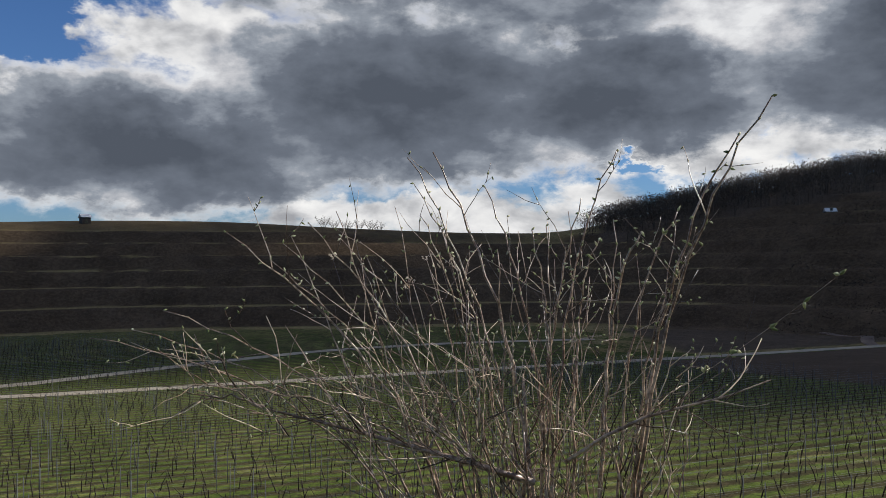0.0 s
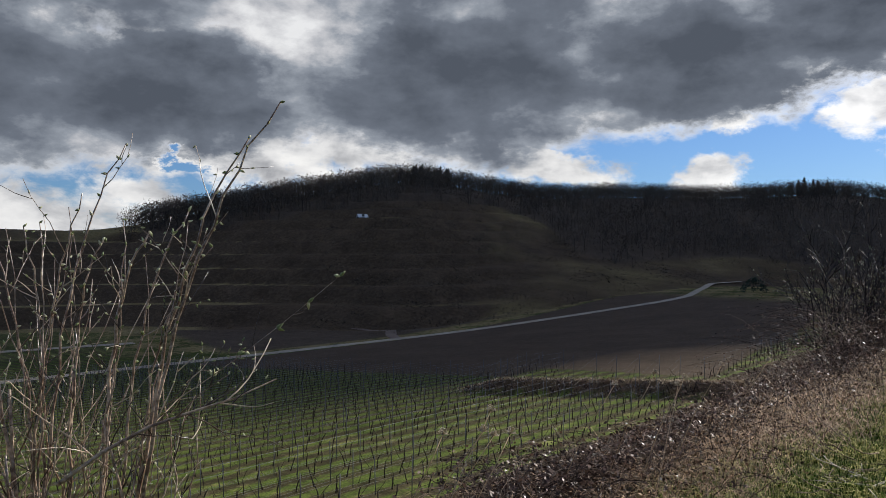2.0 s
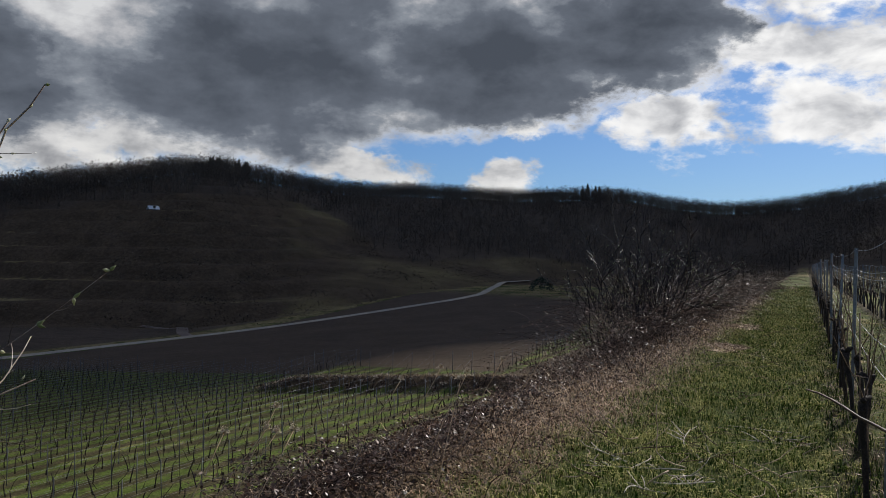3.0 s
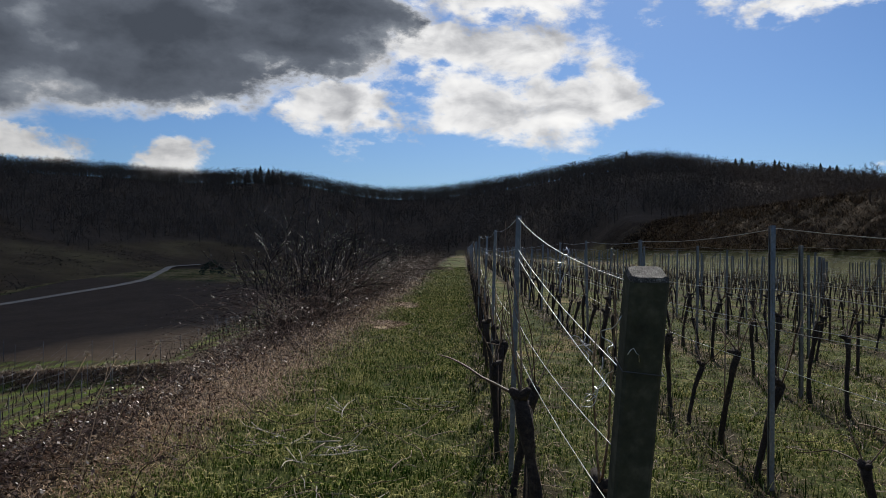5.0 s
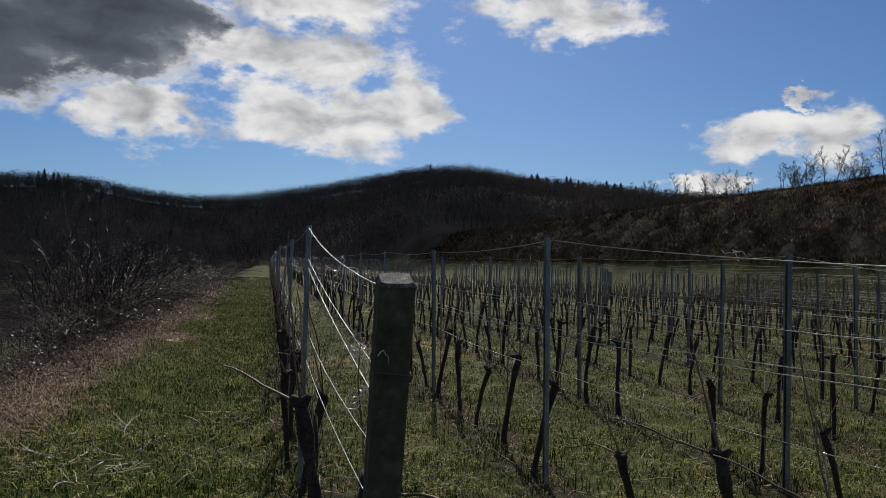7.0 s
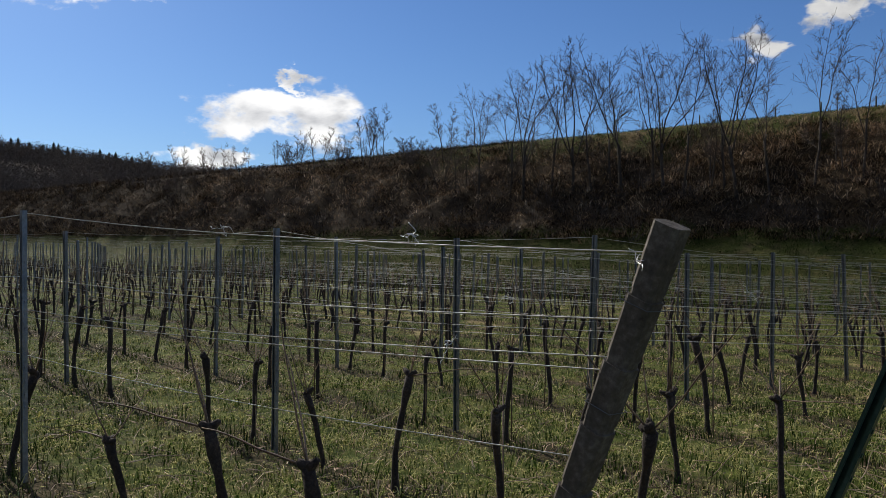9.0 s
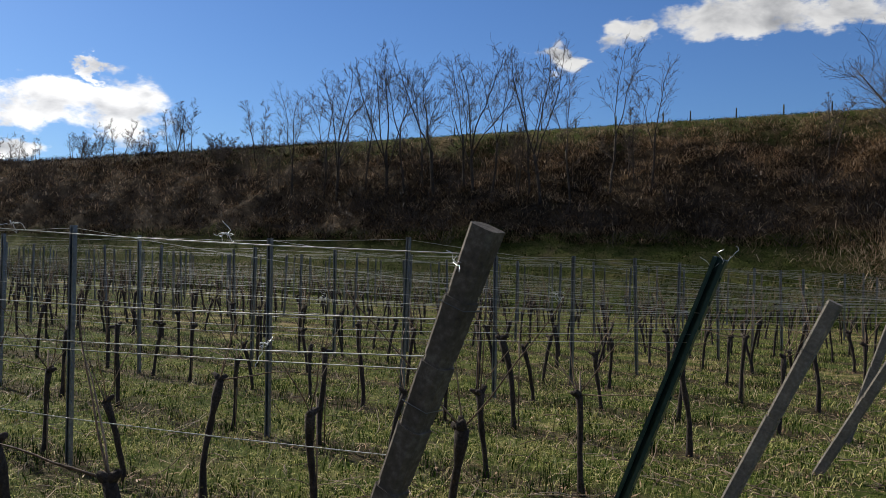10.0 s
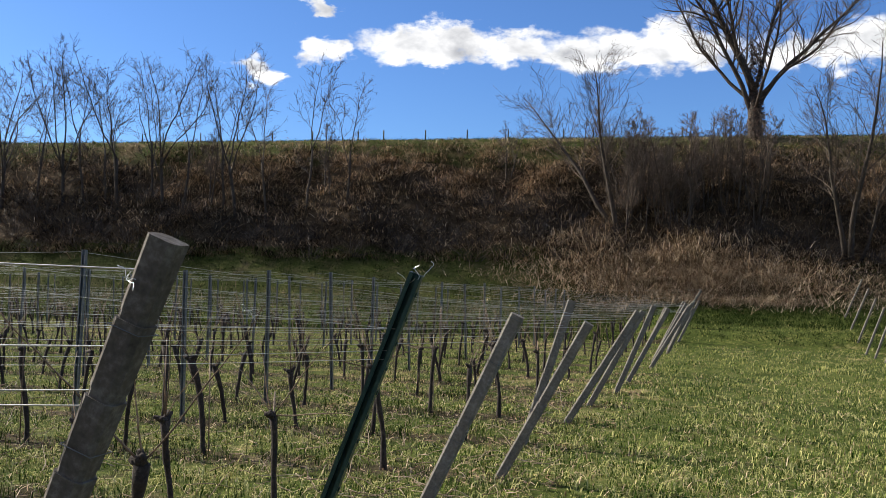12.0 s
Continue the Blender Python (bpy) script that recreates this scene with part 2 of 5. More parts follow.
old_wood = speckled("weathered_wood", (0.035, 0.036, 0.026), (0.075, 0.075, 0.053), (0.16, 0.155, 0.115), 26, 0.9, bump=0.7, distance=0.004, thing=True, gloss=0.15)
# dark end grain whose fine pale specks stand in for glints
end_grain = speckled("end_grain", (0.025, 0.024, 0.02), (0.075, 0.07, 0.06), (0.42, 0.40, 0.36), 330, 0.85, bump=1.0, distance=0.004, thing=True)
bud_mat = speckled("bud", (0.22, 0.26, 0.10), (0.42, 0.44, 0.22), (0.72, 0.7, 0.5), 40, 0.5, bump=0.0, island=0.5, translucent=0.3)
petal_mat = speckled("seed_head", (0.34, 0.27, 0.19), (0.52, 0.44, 0.34), (0.72, 0.65, 0.54), 30, 0.7, bump=0.0, island=0.4, translucent=0.4)
gravel_mat = speckled("gravel", (0.25, 0.21, 0.15), (0.37, 0.315, 0.235), (0.5, 0.43, 0.33), 2.5, 0.95, bump=0.3, distance=0.02)
roof_mat = speckled("roof_sheet", (0.5, 0.5, 0.5), (0.66, 0.66, 0.65), (0.8, 0.8, 0.78), 3, 0.6)
plank_mat = speckled("dark_plank", (0.035, 0.028, 0.022), (0.06, 0.05, 0.04), (0.1, 0.08, 0.065), 5, 0.85)

cloud_mat = speckled("cloud", (0.7, 0.7, 0.7), (0.8, 0.8, 0.8), (0.88, 0.88, 0.88), 0.01, 1.0, bump=0.0)


def shade_cloud():
    """An unseen cloud added above the view; its shadow lies on the valley and the hills."""
    bm = bmesh.new()
    r = random.Random(9)
    high = 1500.0
    off = sun_way * (high / sun_way.z)
    spots = [(x + r.gauss(0, 6), y + r.gauss(0, 6)) for x in range(-460, 850, 25) for y in range(-20, 850, 25)]
    for x, y in spots:
        across = x * 0.394 - y * 0.919
        near = math.hypot(x, y)
        beyond = (x - 40) * 0.88 + (y - 62) * 0.47
        shaded = across < -125 or (across < -24 and beyond > 17) or near > 208
        if not shaded or (across > 10 and near < 200) or across > 90 or near > 830:
            continue
        if near > 290 and x < -0.06 * y and r.random() < 0.5:
            continue
        m = Matrix.Translation((x + off.x, y + off.y, high + r.uniform(-8, 10))) @ Matrix.Diagonal((r.uniform(21, 28), r.uniform(21, 28), r.uniform(8, 13), 1)) @ Matrix.Rotation(r.uniform(0, 6), 4, "Z")
        bmesh.ops.create_icosphere(bm, subdivisions=1, radius=1.0, matrix=m)
    me = bpy.data.meshes.new("shade_cloud")
    bm.to_mesh(me)
    bm.free()
    me.materials.append(cloud_mat)
    return tagged(new("shade_cloud", me), "unseen broad cloud added above the view to shade valley and hills", "cloud", kind="structure")


shade_cloud()

# ---- the lie of the land ----
ROWS_AT = 66.8
R = np.array((math.sin(radians(ROWS_AT)), math.cos(radians(ROWS_AT))))
S = np.array((R[1], -R[0]))


def xy(u, v):
    """A place from metres along the rows and across them, uphill positive."""
    return R[0] * u + S[0] * v, R[1] * u + S[1] * v


def ease(x):
    x = np.clip(x, 0.0, 1.0)
    return x * x * (3 - 2 * x)


def lumps(x, y, size, seed=0.0):
    """Cheap smooth unevenness between -1 and 1."""
    a, b = x / size, y / size
    return (np.sin(a * 1.3 + b * 0.7 + seed) + np.sin(a * 0.6 - b * 1.4 + 1.7 * seed + 1.0) + np.sin(a * 2.3 + b * 1.9 + seed * 0.6 + 2.0) * 0.6 + np.sin(a * 3.1 - b * 3.7 + seed) * 0.4) / 3.0


# skyline of the hills: azimuth, elevation in degrees
SKYLINE = [(-60, 2.2), (-30, 2.5), (-22, 2.75), (-14, 2.75), (-7, 2.35), (1, 2.0), (8, 1.9), (12, 2.75), (19, 4.15), (24, 5.0), (28, 5.55), (32.5, 4.8), (37, 4.25), (42, 4.35), (50, 4.05), (54, 4.45), (61.5, 3.15), (68, 3.8), (76, 5.2), (79.5, 5.8), (84, 4.65), (88.4, 4.4), (92, 3.7), (110, 3.2), (140, 2.5)]
RIDGE = [(-60, 360), (0, 350), (12, 390), (20, 420), (30, 430), (38, 560), (50, 600), (62, 650), (72, 560), (79, 480), (95, 450), (140, 450)]
FOOT = [(-60, 200), (-20, 200), (5, 205), (20, 190), (27, 182), (38, 225), (48, 300), (60, 330), (70, 260), (95, 240), (140, 240)]


def curve(table, h):
    t = np.array(table, float)
    return np.interp(h, t[:, 0], t[:, 1])


def soft_curve(table, h):
    return sum(curve(table, h + k) for k in (-2.2, -1.1, 0.0, 1.1, 2.2)) / 5


def land(x, y):
    """Height of the ground, and its cover masks: scrub, ploughed soil, woodland floor, dry grass, darker slopes."""
    x, y = np.asarray(x, float), np.asarray(y, float)
    u, v = R[0] * x + R[1] * y, S[0] * x + S[1] * y
    d, h = np.hypot(x, y), np.degrees(np.arctan2(x, y))
    # terrace with the vineyard and the path, a steep bank above it
    top = -0.03 * np.clip(v, 0, 35)
    rise = np.interp(v, (35, 38.5, 43, 47, 50, 54, 120), (0, 1.2, 4.6, 8.2, 10.3, 10.75, 10.4))
    apron = np.interp(v, (31.6, 32.6, 35, 38.5, 41), (0, 0.35, 0.8, 0.3, 0)) * (1 - ease((u + 1.4) / 2.4))
    rise = rise + apron
    top = top + rise + (lumps(u, v, 2.0, 2.0) * 0.8 + lumps(u, v, 0.9, 4.0) * 0.4) * ease((v - 40) / 3) * (1 - ease((v - 46.5) / 2.5)) + lumps(x, y, 1.1, 5.0) * 0.02
    # slope down to the lower vineyards and the valley floor
    floor_z = -14 + 8 * ease((x - 70) / 150)
    t = np.clip((-20 - v) / 90, 0, 1)
    low = np.where(v > -20, -8.4 * ease((-2.6 - v) / 9.6), -8.4 * (1 - t) + floor_z * t)
    z = np.where(v > -2.6, top, low)
    # low scarp below the ploughed field
    along = (x - 40) * 0.47 + (y - 62) * -0.88
    side = (x - 40) * 0.88 + (y - 62) * 0.47
    scarp = ease((along + 4) / 6) * ease((44 - along) / 8) * (v < -8)
    z = z + 1.15 * ease(side / 1.1 + 0.5) * scarp * (1 - ease((side - 25) / 40))
    # hills
    foot, ridge = soft_curve(FOOT, h), soft_curve(RIDGE, h)
    foot = foot + lumps(x, y, 40, 1.0) * 9
    zr = 1.6 + ridge * np.tan(np.radians(soft_curve(SKYLINE, h)))
    s = (d - foot) / (ridge - foot)
    climb = np.clip(s, 0, 1)
    hill = z + (zr - z) * (0.55 * climb + 0.45 * ease(climb))
    wild = hill + lumps(x, y, 30, 3.0) * 2.2 * np.sin(np.pi * climb)
    step = 4.6
    k = wild / step + 0.15 * lumps(x, y, 60, 4.0)
    part = k - np.floor(k)
    terraced = (np.floor(k) + ease((part - 0.52) / 0.40) + 0.10 * part - 0.05) * step - 0.6
    farmed = (1 - ease((h - 30) / 8)) * (1 - ease((climb - 0.80) / 0.12)) * ease(climb / 0.06)
    wild = wild * (1 - farmed) + terraced * farmed
    z = np.where(s > 0, wild, z)
    z = np.where(s > 1, zr - (d - ridge) * 0.06, z)
    z = np.where((v > 5) & (h > 50), np.maximum(top, np.where(s > 0, z, -99)), z)
    # cover
    riser = ease((part - 0.45) / 0.12) * (1 - ease((part - 0.90) / 0.08)) * farmed
    wooded = ease((climb - 0.15 - 0.5 * (1 - ease((h - 32) / 10)) + 0.16 * ease((h - 50) / 8)) / 0.12) * ease((h - 9) / 3) * (s > 0)
    # the same brown tone over the meadow beyond the road
    wooded = np.maximum(wooded, 0.95 * ease((-112 - v) / 6) * ease((x - 35) / 12) * (s < 0.02))
    near_end = 1 - ease((u - 45) / 20)
    foot_v = 41.0 - 2.6 * (1 - ease((u - 1.5) / 3.0))
    scrub = np.maximum(ease((v - foot_v) / 1.2) * (1 - 0.55 * ease((v - 45.5) / 3.0) * near_end), ease((-2.0 - v + 0.4 * lumps(x, y, 0.9)) / 0.7) * (v > -22))
    # the weak scrub term darkens the bank's foot in place of tree shade
    scrub = np.maximum(scrub * (d < 430), 0.42 * ease((v - 35.5) / 2) * (v < 42) * (d < 200))
    edge = np.interp(x, (30, 34.6, 37.6, 43.5, 48, 52, 54), (131, 112, 103, 85, 74, 45, -50))
    soil = ease((y - edge) / 2.0) * ease((x - 31) / 3) * (1 - ease((x - 150) / 60)) * ease((v + 107.5) / 1.0) * ease((-23.0 - 0.163 * (u - 72) - v) / 1.5) * (s < 0)
    soil = soil * ease((side + 0.5) / 1.5)
    dark = np.maximum(riser, ease(side / 1.2 + 0.8) * (1 - ease((side - 1.4) / 1.0)) * scarp)
    # darker tone in uneven patches over the hillside right of azimuth 13
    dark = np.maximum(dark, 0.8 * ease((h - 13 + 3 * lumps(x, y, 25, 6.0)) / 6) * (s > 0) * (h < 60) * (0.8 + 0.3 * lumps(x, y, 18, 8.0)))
    dark = np.maximum(dark, 0.6 * ease((10 - h) / 6) * (s > 0) * ease((climb - 0.78) / 0.1))
    dry = np.clip(0.35 + 0.5 * lumps(x, y, 3.1, 7.0) + 0.75 * (s > 0) - 0.15 * (d < 120) + 0.35 * (d > 150) - 0.5 * (v > 34.2) * (v < 42) * (d < 200) + 0.3 * ease((v - 43) / 3) * (v < 51.5) * near_end, 0, 1)
    tended = ease((-20.5 - v) / 1.5) * (s < 0) * (1 - soil) * ease((118 - u) / 10) * (1 - dark) * np.maximum(ease((v + 111) / 2), ease((30 - x) / 10))
    return z, scrub, soil, wooded, dry, dark, tended


def ground_z(x, y):
    return float(land(x, y)[0])


def mesh_of(name, verts, faces, mat, smooth=False):
    me = bpy.data.meshes.new(name)
    me.from_pydata(verts, [], faces)
    for m in mat if isinstance(mat, (list, tuple)) else (mat,):
        me.materials.append(m)
    if smooth:
        me.polygons.foreach_set("use_smooth", [True] * len(me.polygons))
    me.update()
    return me


def sheet(name):
    az = np.radians(np.concatenate([np.arange(-42, 186, 0.5), np.arange(186, 318, 3.0)]))
    rings = [0.35]
    while rings[-1] < 2600:
        r = rings[-1]
        rings.append(r * (1.03 if r < 25 else 1.0135 if r < 120 else 1.0085 if r < 460 else 1.06))
    rr = np.array(rings)
    A, D = np.meshgrid(az, rr)
    X, Y = (np.sin(A) * D).ravel(), (np.cos(A) * D).ravel()
    z, scrub, soil, wooded, dry, dark, tended = land(X, Y)
    verts = np.stack([X, Y, z], -1)
    n, m = len(rr), len(az)
    i = np.arange(n - 1)[:, None] * m
    j = np.arange(m)[None]
    k = (j + 1) % m
    quads = np.stack([i + j, i + m + j, i + m + k, i + k], -1).reshape(-1, 4)
    verts = np.vstack([verts, [[0, 0, float(land(0.0, 0.0)[0])]]])
    me = bpy.data.meshes.new(name)
    tris = [(int(a), int(b), len(verts) - 1) for a, b in zip(range(m), list(range(1, m)) + [0])]
    me.from_pydata(verts.tolist(), [], quads.tolist() + tris)
    for key, values in (("scrub", scrub), ("soil", soil), ("wooded", wooded), ("dry", dry), ("dark", dark), ("tended", tended)):
        layer = me.attributes.new(key, "FLOAT", "POINT")
        layer.data.foreach_set("value", np.append(values, 0.0).astype(np.float32))
    me.polygons.foreach_set("use_smooth", [True] * len(me.polygons))
    me.update()
    return me


def ground_material():
    m, n, s = material("ground_cover", 0.95)
    where = place(n)
    fine, mid, wide = n.noise(where, 9.0, 7, 0.65), n.noise(where, 1.1, 6, 0.6), n.noise(where, 0.11, 5, 0.6)

    def cover(key):
        node = n.add("ShaderNodeAttribute")
        node.attribute_name = key
        return node.outputs["Fac"]

    blend = n.math("ADD", n.math("MULTIPLY", fine, 0.45), n.math("ADD", n.math("MULTIPLY", mid, 0.3), n.math("MULTIPLY", wide, 0.25)))
    green = n.colours(blend, (0.36, (0.020, 0.030, 0.006)), (0.5, (0.06, 0.076, 0.016)), (0.62, (0.16, 0.16, 0.045)))
    straw = n.colours(blend, (0.36, (0.095, 0.072, 0.032)), (0.5, (0.205, 0.158, 0.07)), (0.64, (0.36, 0.285, 0.14)))
    brown = n.colours(blend, (0.36, (0.018, 0.013, 0.008)), (0.5, (0.055, 0.039, 0.024)), (0.64, (0.13, 0.094, 0.06)))
    soil = n.colours(blend, (0.36, (0.052, 0.037, 0.025)), (0.5, (0.088, 0.064, 0.044)), (0.64, (0.13, 0.096, 0.067)))
    floor_ = n.colours(blend, (0.36, (0.042, 0.031, 0.022)), (0.5, (0.085, 0.063, 0.044)), (0.64, (0.15, 0.113, 0.078)))
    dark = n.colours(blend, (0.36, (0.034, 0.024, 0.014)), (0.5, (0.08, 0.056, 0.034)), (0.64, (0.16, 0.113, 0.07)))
    colour = n.mix(n.span(n.math("ADD", cover("dry"), n.math("MULTIPLY", n.math("SUBTRACT", mid, 0.5), 2.4)), 0.42, 0.86), green, straw)
    across = n.add("ShaderNodeVectorMath")
    across.operation = "DOT_PRODUCT"
    n.link(where, across, 0)
    across.inputs[1].default_value = (float(S[0]), float(S[1]), 0.0)
    strip = n.math("PINGPONG", n.math("ADD", across.outputs["Value"], n.math("ADD", 23.0, n.math("MULTIPLY", n.math("SUBTRACT", mid, 0.5), 0.7))), 0.95)
    strip = n.math("MULTIPLY", n.span(n.math("ADD", strip, n.math("MULTIPLY", n.math("SUBTRACT", fine, 0.5), 1.0)), 0.72, 0.3), cover("tended"))
    under = n.math("PINGPONG", n.math("ADD", across.outputs["Value"], n.math("ADD", -0.65, n.math("MULTIPLY", n.math("SUBTRACT", mid, 0.5), 0.5))), 0.92)
    inside = n.math("MULTIPLY", n.span(across.outputs["Value"], 0.2, 0.5), n.span(across.outputs["Value"], 35.0, 34.5))
    lengthwise = n.add("ShaderNodeVectorMath")
    lengthwise.operation = "DOT_PRODUCT"
    n.link(where, lengthwise, 0)
    lengthwise.inputs[1].default_value = (float(R[0]), float(R[1]), 0.0)
    begun = n.math("ADD", lengthwise.outputs["Value"], n.math("MULTIPLY", across.outputs["Value"], 0.11))
    inside = n.math("MULTIPLY", inside, n.span(begun, 1.6, 2.6))
    under = n.math("MULTIPLY", n.span(n.math("ADD", under, n.math("MULTIPLY", n.math("SUBTRACT", mid, 0.5), 1.0)), 0.42, 0.16), inside)
    fresh = n.colours(blend, (0.36, (0.038, 0.065, 0.012)), (0.5, (0.105, 0.155, 0.028)), (0.64, (0.23, 0.275, 0.064)))
    colour = n.mix(n.math("MULTIPLY", cover("tended"), 0.6), colour, fresh)
    colour = n.mix(n.math("MULTIPLY", strip, 0.85), colour, brown)
    bare = n.math("MULTIPLY", n.span(n.noise(where, 1.7, 5, 0.6, 0.5), 0.52, 0.66), 0.6)
    colour = n.mix(n.math("MULTIPLY", bare, n.math("ADD", n.math("MULTIPLY", n.math("MAXIMUM", inside, cover("tended")), 0.8), 0.3)), colour, brown)
    colour = n.mix(n.math("MULTIPLY", under, 0.8), colour, brown)
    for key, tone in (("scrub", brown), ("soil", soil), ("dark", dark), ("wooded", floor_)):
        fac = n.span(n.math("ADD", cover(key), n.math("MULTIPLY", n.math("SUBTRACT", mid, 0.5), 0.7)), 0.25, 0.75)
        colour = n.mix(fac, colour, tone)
    n.link(colour, s, "Base Color")
    s.inputs["Specular IOR Level"].default_value = 0.05
    relief(n, s, n.math("ADD", fine, mid), 0.8, 0.06)
    return m


ground = new("ground", sheet("ground"))
ground.data.materials.append(ground_material())
tagged(ground, "rolling ground with short grass, dry scrub, ploughed soil and terraced hillside", "ground", kind="structure")


# ---- shapes ----
class Shape:
    """Gathers pieces of one mesh."""

    def __init__(self):
        self.verts, self.faces, self.slots = [], [], []

    def tube(self, points, radii, sides=5, slot=0, cap=True):
        pts = [Vector(p) for p in points]
        base = len(self.verts)
        side = None
        for i, p in enumerate(pts):
            a = (pts[min(i + 1, len(pts) - 1)] - pts[max(i - 1, 0)])
            a = a.normalized() if a.length > 1e-9 else Vector((0, 0, 1))
            if side is None:
                side = a.orthogonal().normalized()
            side = (side - a * side.dot(a))
            side = side.normalized() if side.length > 1e-6 else a.orthogonal().normalized()
            other = a.cross(side)
            r = radii[i] if isinstance(radii, (list, tuple)) else radii
            for k in range(sides):
                t = 2 * math.pi * k / sides
                self.verts.append(tuple(p + (side * math.cos(t) + other * math.sin(t)) * r))
        for i in range(len(pts) - 1):
            for k in range(sides):
                a, b = base + i * sides + k, base + i * sides + (k + 1) % sides
                self.faces.append((a, b, b + sides, a + sides))
                self.slots.append(slot)
        if cap:
            last = base + (len(pts) - 1) * sides
            self.faces += [tuple(range(last, last + sides)), tuple(range(base + sides - 1, base - 1, -1))]
            self.slots += [slot, slot]

    def tri(self, a, b, c, slot=0):
        k = len(self.verts)
        self.verts += [tuple(a), tuple(b), tuple(c)]
        self.faces.append((k, k + 1, k + 2))
        self.slots.append(slot)

    def quad(self, a, b, c, d, slot=0):
        k = len(self.verts)
        self.verts += [tuple(a), tuple(b), tuple(c), tuple(d)]
        self.faces.append((k, k + 1, k + 2, k + 3))
        self.slots.append(slot)

    def block(self, low, high, m=None, slot=0):
        k = len(self.verts)
        for x in (low[0], high[0]):
            for y in (low[1], high[1]):
                for z in (low[2], high[2]):
                    p = Vector((x, y, z))
                    self.verts.append(tuple(m @ p if m else p))
        for f in ((0, 1, 3, 2), (4, 6, 7, 5), (0, 4, 5, 1), (2, 3, 7, 6), (0, 2, 6, 4), (1, 5, 7, 3)):
            self.faces.append(tuple(k + i for i in f))
            self.slots.append(slot)

    def mesh(self, name, mats, smooth=False):
        me = mesh_of(name, self.verts, self.faces, mats, smooth)
        if isinstance(mats, (list, tuple)) and len(mats) > 1:
            me.polygons.foreach_set("material_index", self.slots)
        return me


def part(name, shape, mats, parent, label="", smooth=True):
    ob = new(name, shape.mesh(name, mats, smooth) if isinstance(shape, Shape) else shape)
    ob.parent = parent
    return tagged(ob, label)


def thing(name, shape, mats, m, label, category, group="", kind="", smooth=True):
    ob = new(name, shape.mesh(name, mats, smooth) if shape else None)
    ob.matrix_world = m
    return tagged(ob, label, category, group, kind)


def bend(rnd, start, way, length, steps, wobble, lift=0.0):
    """Points of a crooked shoot."""
    p, a, pts = Vector(start), Vector(way).normalized(), [Vector(start)]
    for _ in range(steps):
        a = (a + Vector((rnd.gauss(0, wobble), rnd.gauss(0, wobble), rnd.gauss(0, wobble) + lift))).normalized()
        p = p + a * (length / steps)
        pts.append(p.copy())
    return pts


# ---- roads ----
def ribbon(name, path, width, label, surface=None):
    shape = Shape()
    pts = []
    for (x0, y0), (x1, y1) in zip(path[:-1], path[1:]):
        for i in range(12):
            pts.append(Vector((x0 + (x1 - x0) * i / 12, y0 + (y1 - y0) * i / 12)))
    pts.append(Vector(path[-1]))
    for _ in range(12):
        pts = [pts[0]] + [(a + b * 2 + c) / 4 for a, b, c in zip(pts[:-2], pts[1:-1], pts[2:])] + [pts[-1]]
    for i, p in enumerate(pts):
        a = (pts[min(i + 1, len(pts) - 1)] - pts[max(i - 1, 0)]).normalized()
        n = Vector((-a.y, a.x))
        wide = width * (1 + 0.06 * math.sin(i * 1.3))
        zs = [ground_z(*(p + n * wide * k)) for k in (-0.5, 0, 0.5)]
        for k, lift in ((-0.5, 0.0), (-0.42, 0.10), (0.0, 0.14), (0.42, 0.10), (0.5, 0.0)):
            q = p + n * wide * k
            shape.verts.append((q.x, q.y, max(zs) + 0.05 + lift))
    for i in range(len(pts) - 1):
        for k in range(4):
            a = i * 5 + k
            shape.faces.append((a, a + 5, a + 6, a + 1))
            shape.slots.append(0)
    return thing(name, shape, surface or gravel_mat, Matrix(), label, "road", kind="structure")


ribbon("road", [(-120, 84), (-52, 99), (-21, 112), (9.6, 124.6), (47.6, 139), (77, 152), (128, 157), (158, 162), (176, 169), (196, 184), (207, 192), (218, 199), (236, 203)], 2.3, "pale gravel farm road along the valley floor")
ribbon("road_track", [(-90, 92), (-56, 108), (-49, 117), (-36, 134), (-22, 150), (0, 163), (30, 170)], 2.6, "pale gravel track climbing between lower vineyards")
ribbon("road_lane", [(78, 153), (80, 160), (86, 172), (83, 185)], 2.4, "short dirt lane leaving the farm road uphill", leaf_mat)

# ---- upper vineyard ----
ROW_GAP, POST_GAP, SLIP = 1.84, 4.5, -0.2


def row_v(k):
    return 0.65 + ROW_GAP * k


def on_ground(u, v, lift=0.0):
    x, y = xy(u, v)
    return Vector((x, y, ground_z(x, y) + lift))


def metal_post(tall=1.85):
    """A galvanised profile with folded flanges and hook notches."""
    s = Shape()
    a, b, t = 0.024, 0.017, 0.004
    for x0, x1, y0, y1 in ((-a, a, -b, -b + t), (-a, -a + t, -b + t, b), (a - t, a, -b + t, b), (-a + t, -a + 0.012, b - t, b), (a - 0.012, a - t, b - t, b)):
        s.block((x0, y0, -0.25), (x1, y1, tall))
    z = 0.5
    while z < tall - 0.05:
        for k in (-1, 1):
            s.block((k * a - (0.006 if k < 0 else 0), -0.004, z), (k * a + (0.006 if k > 0 else 0), 0.004, z + 0.014))
        z += 0.09
    return s


post_mesh = metal_post().mesh("vine_post", steel, False)
rnd = random.Random(11)
turn = math.radians(90 - ROWS_AT)


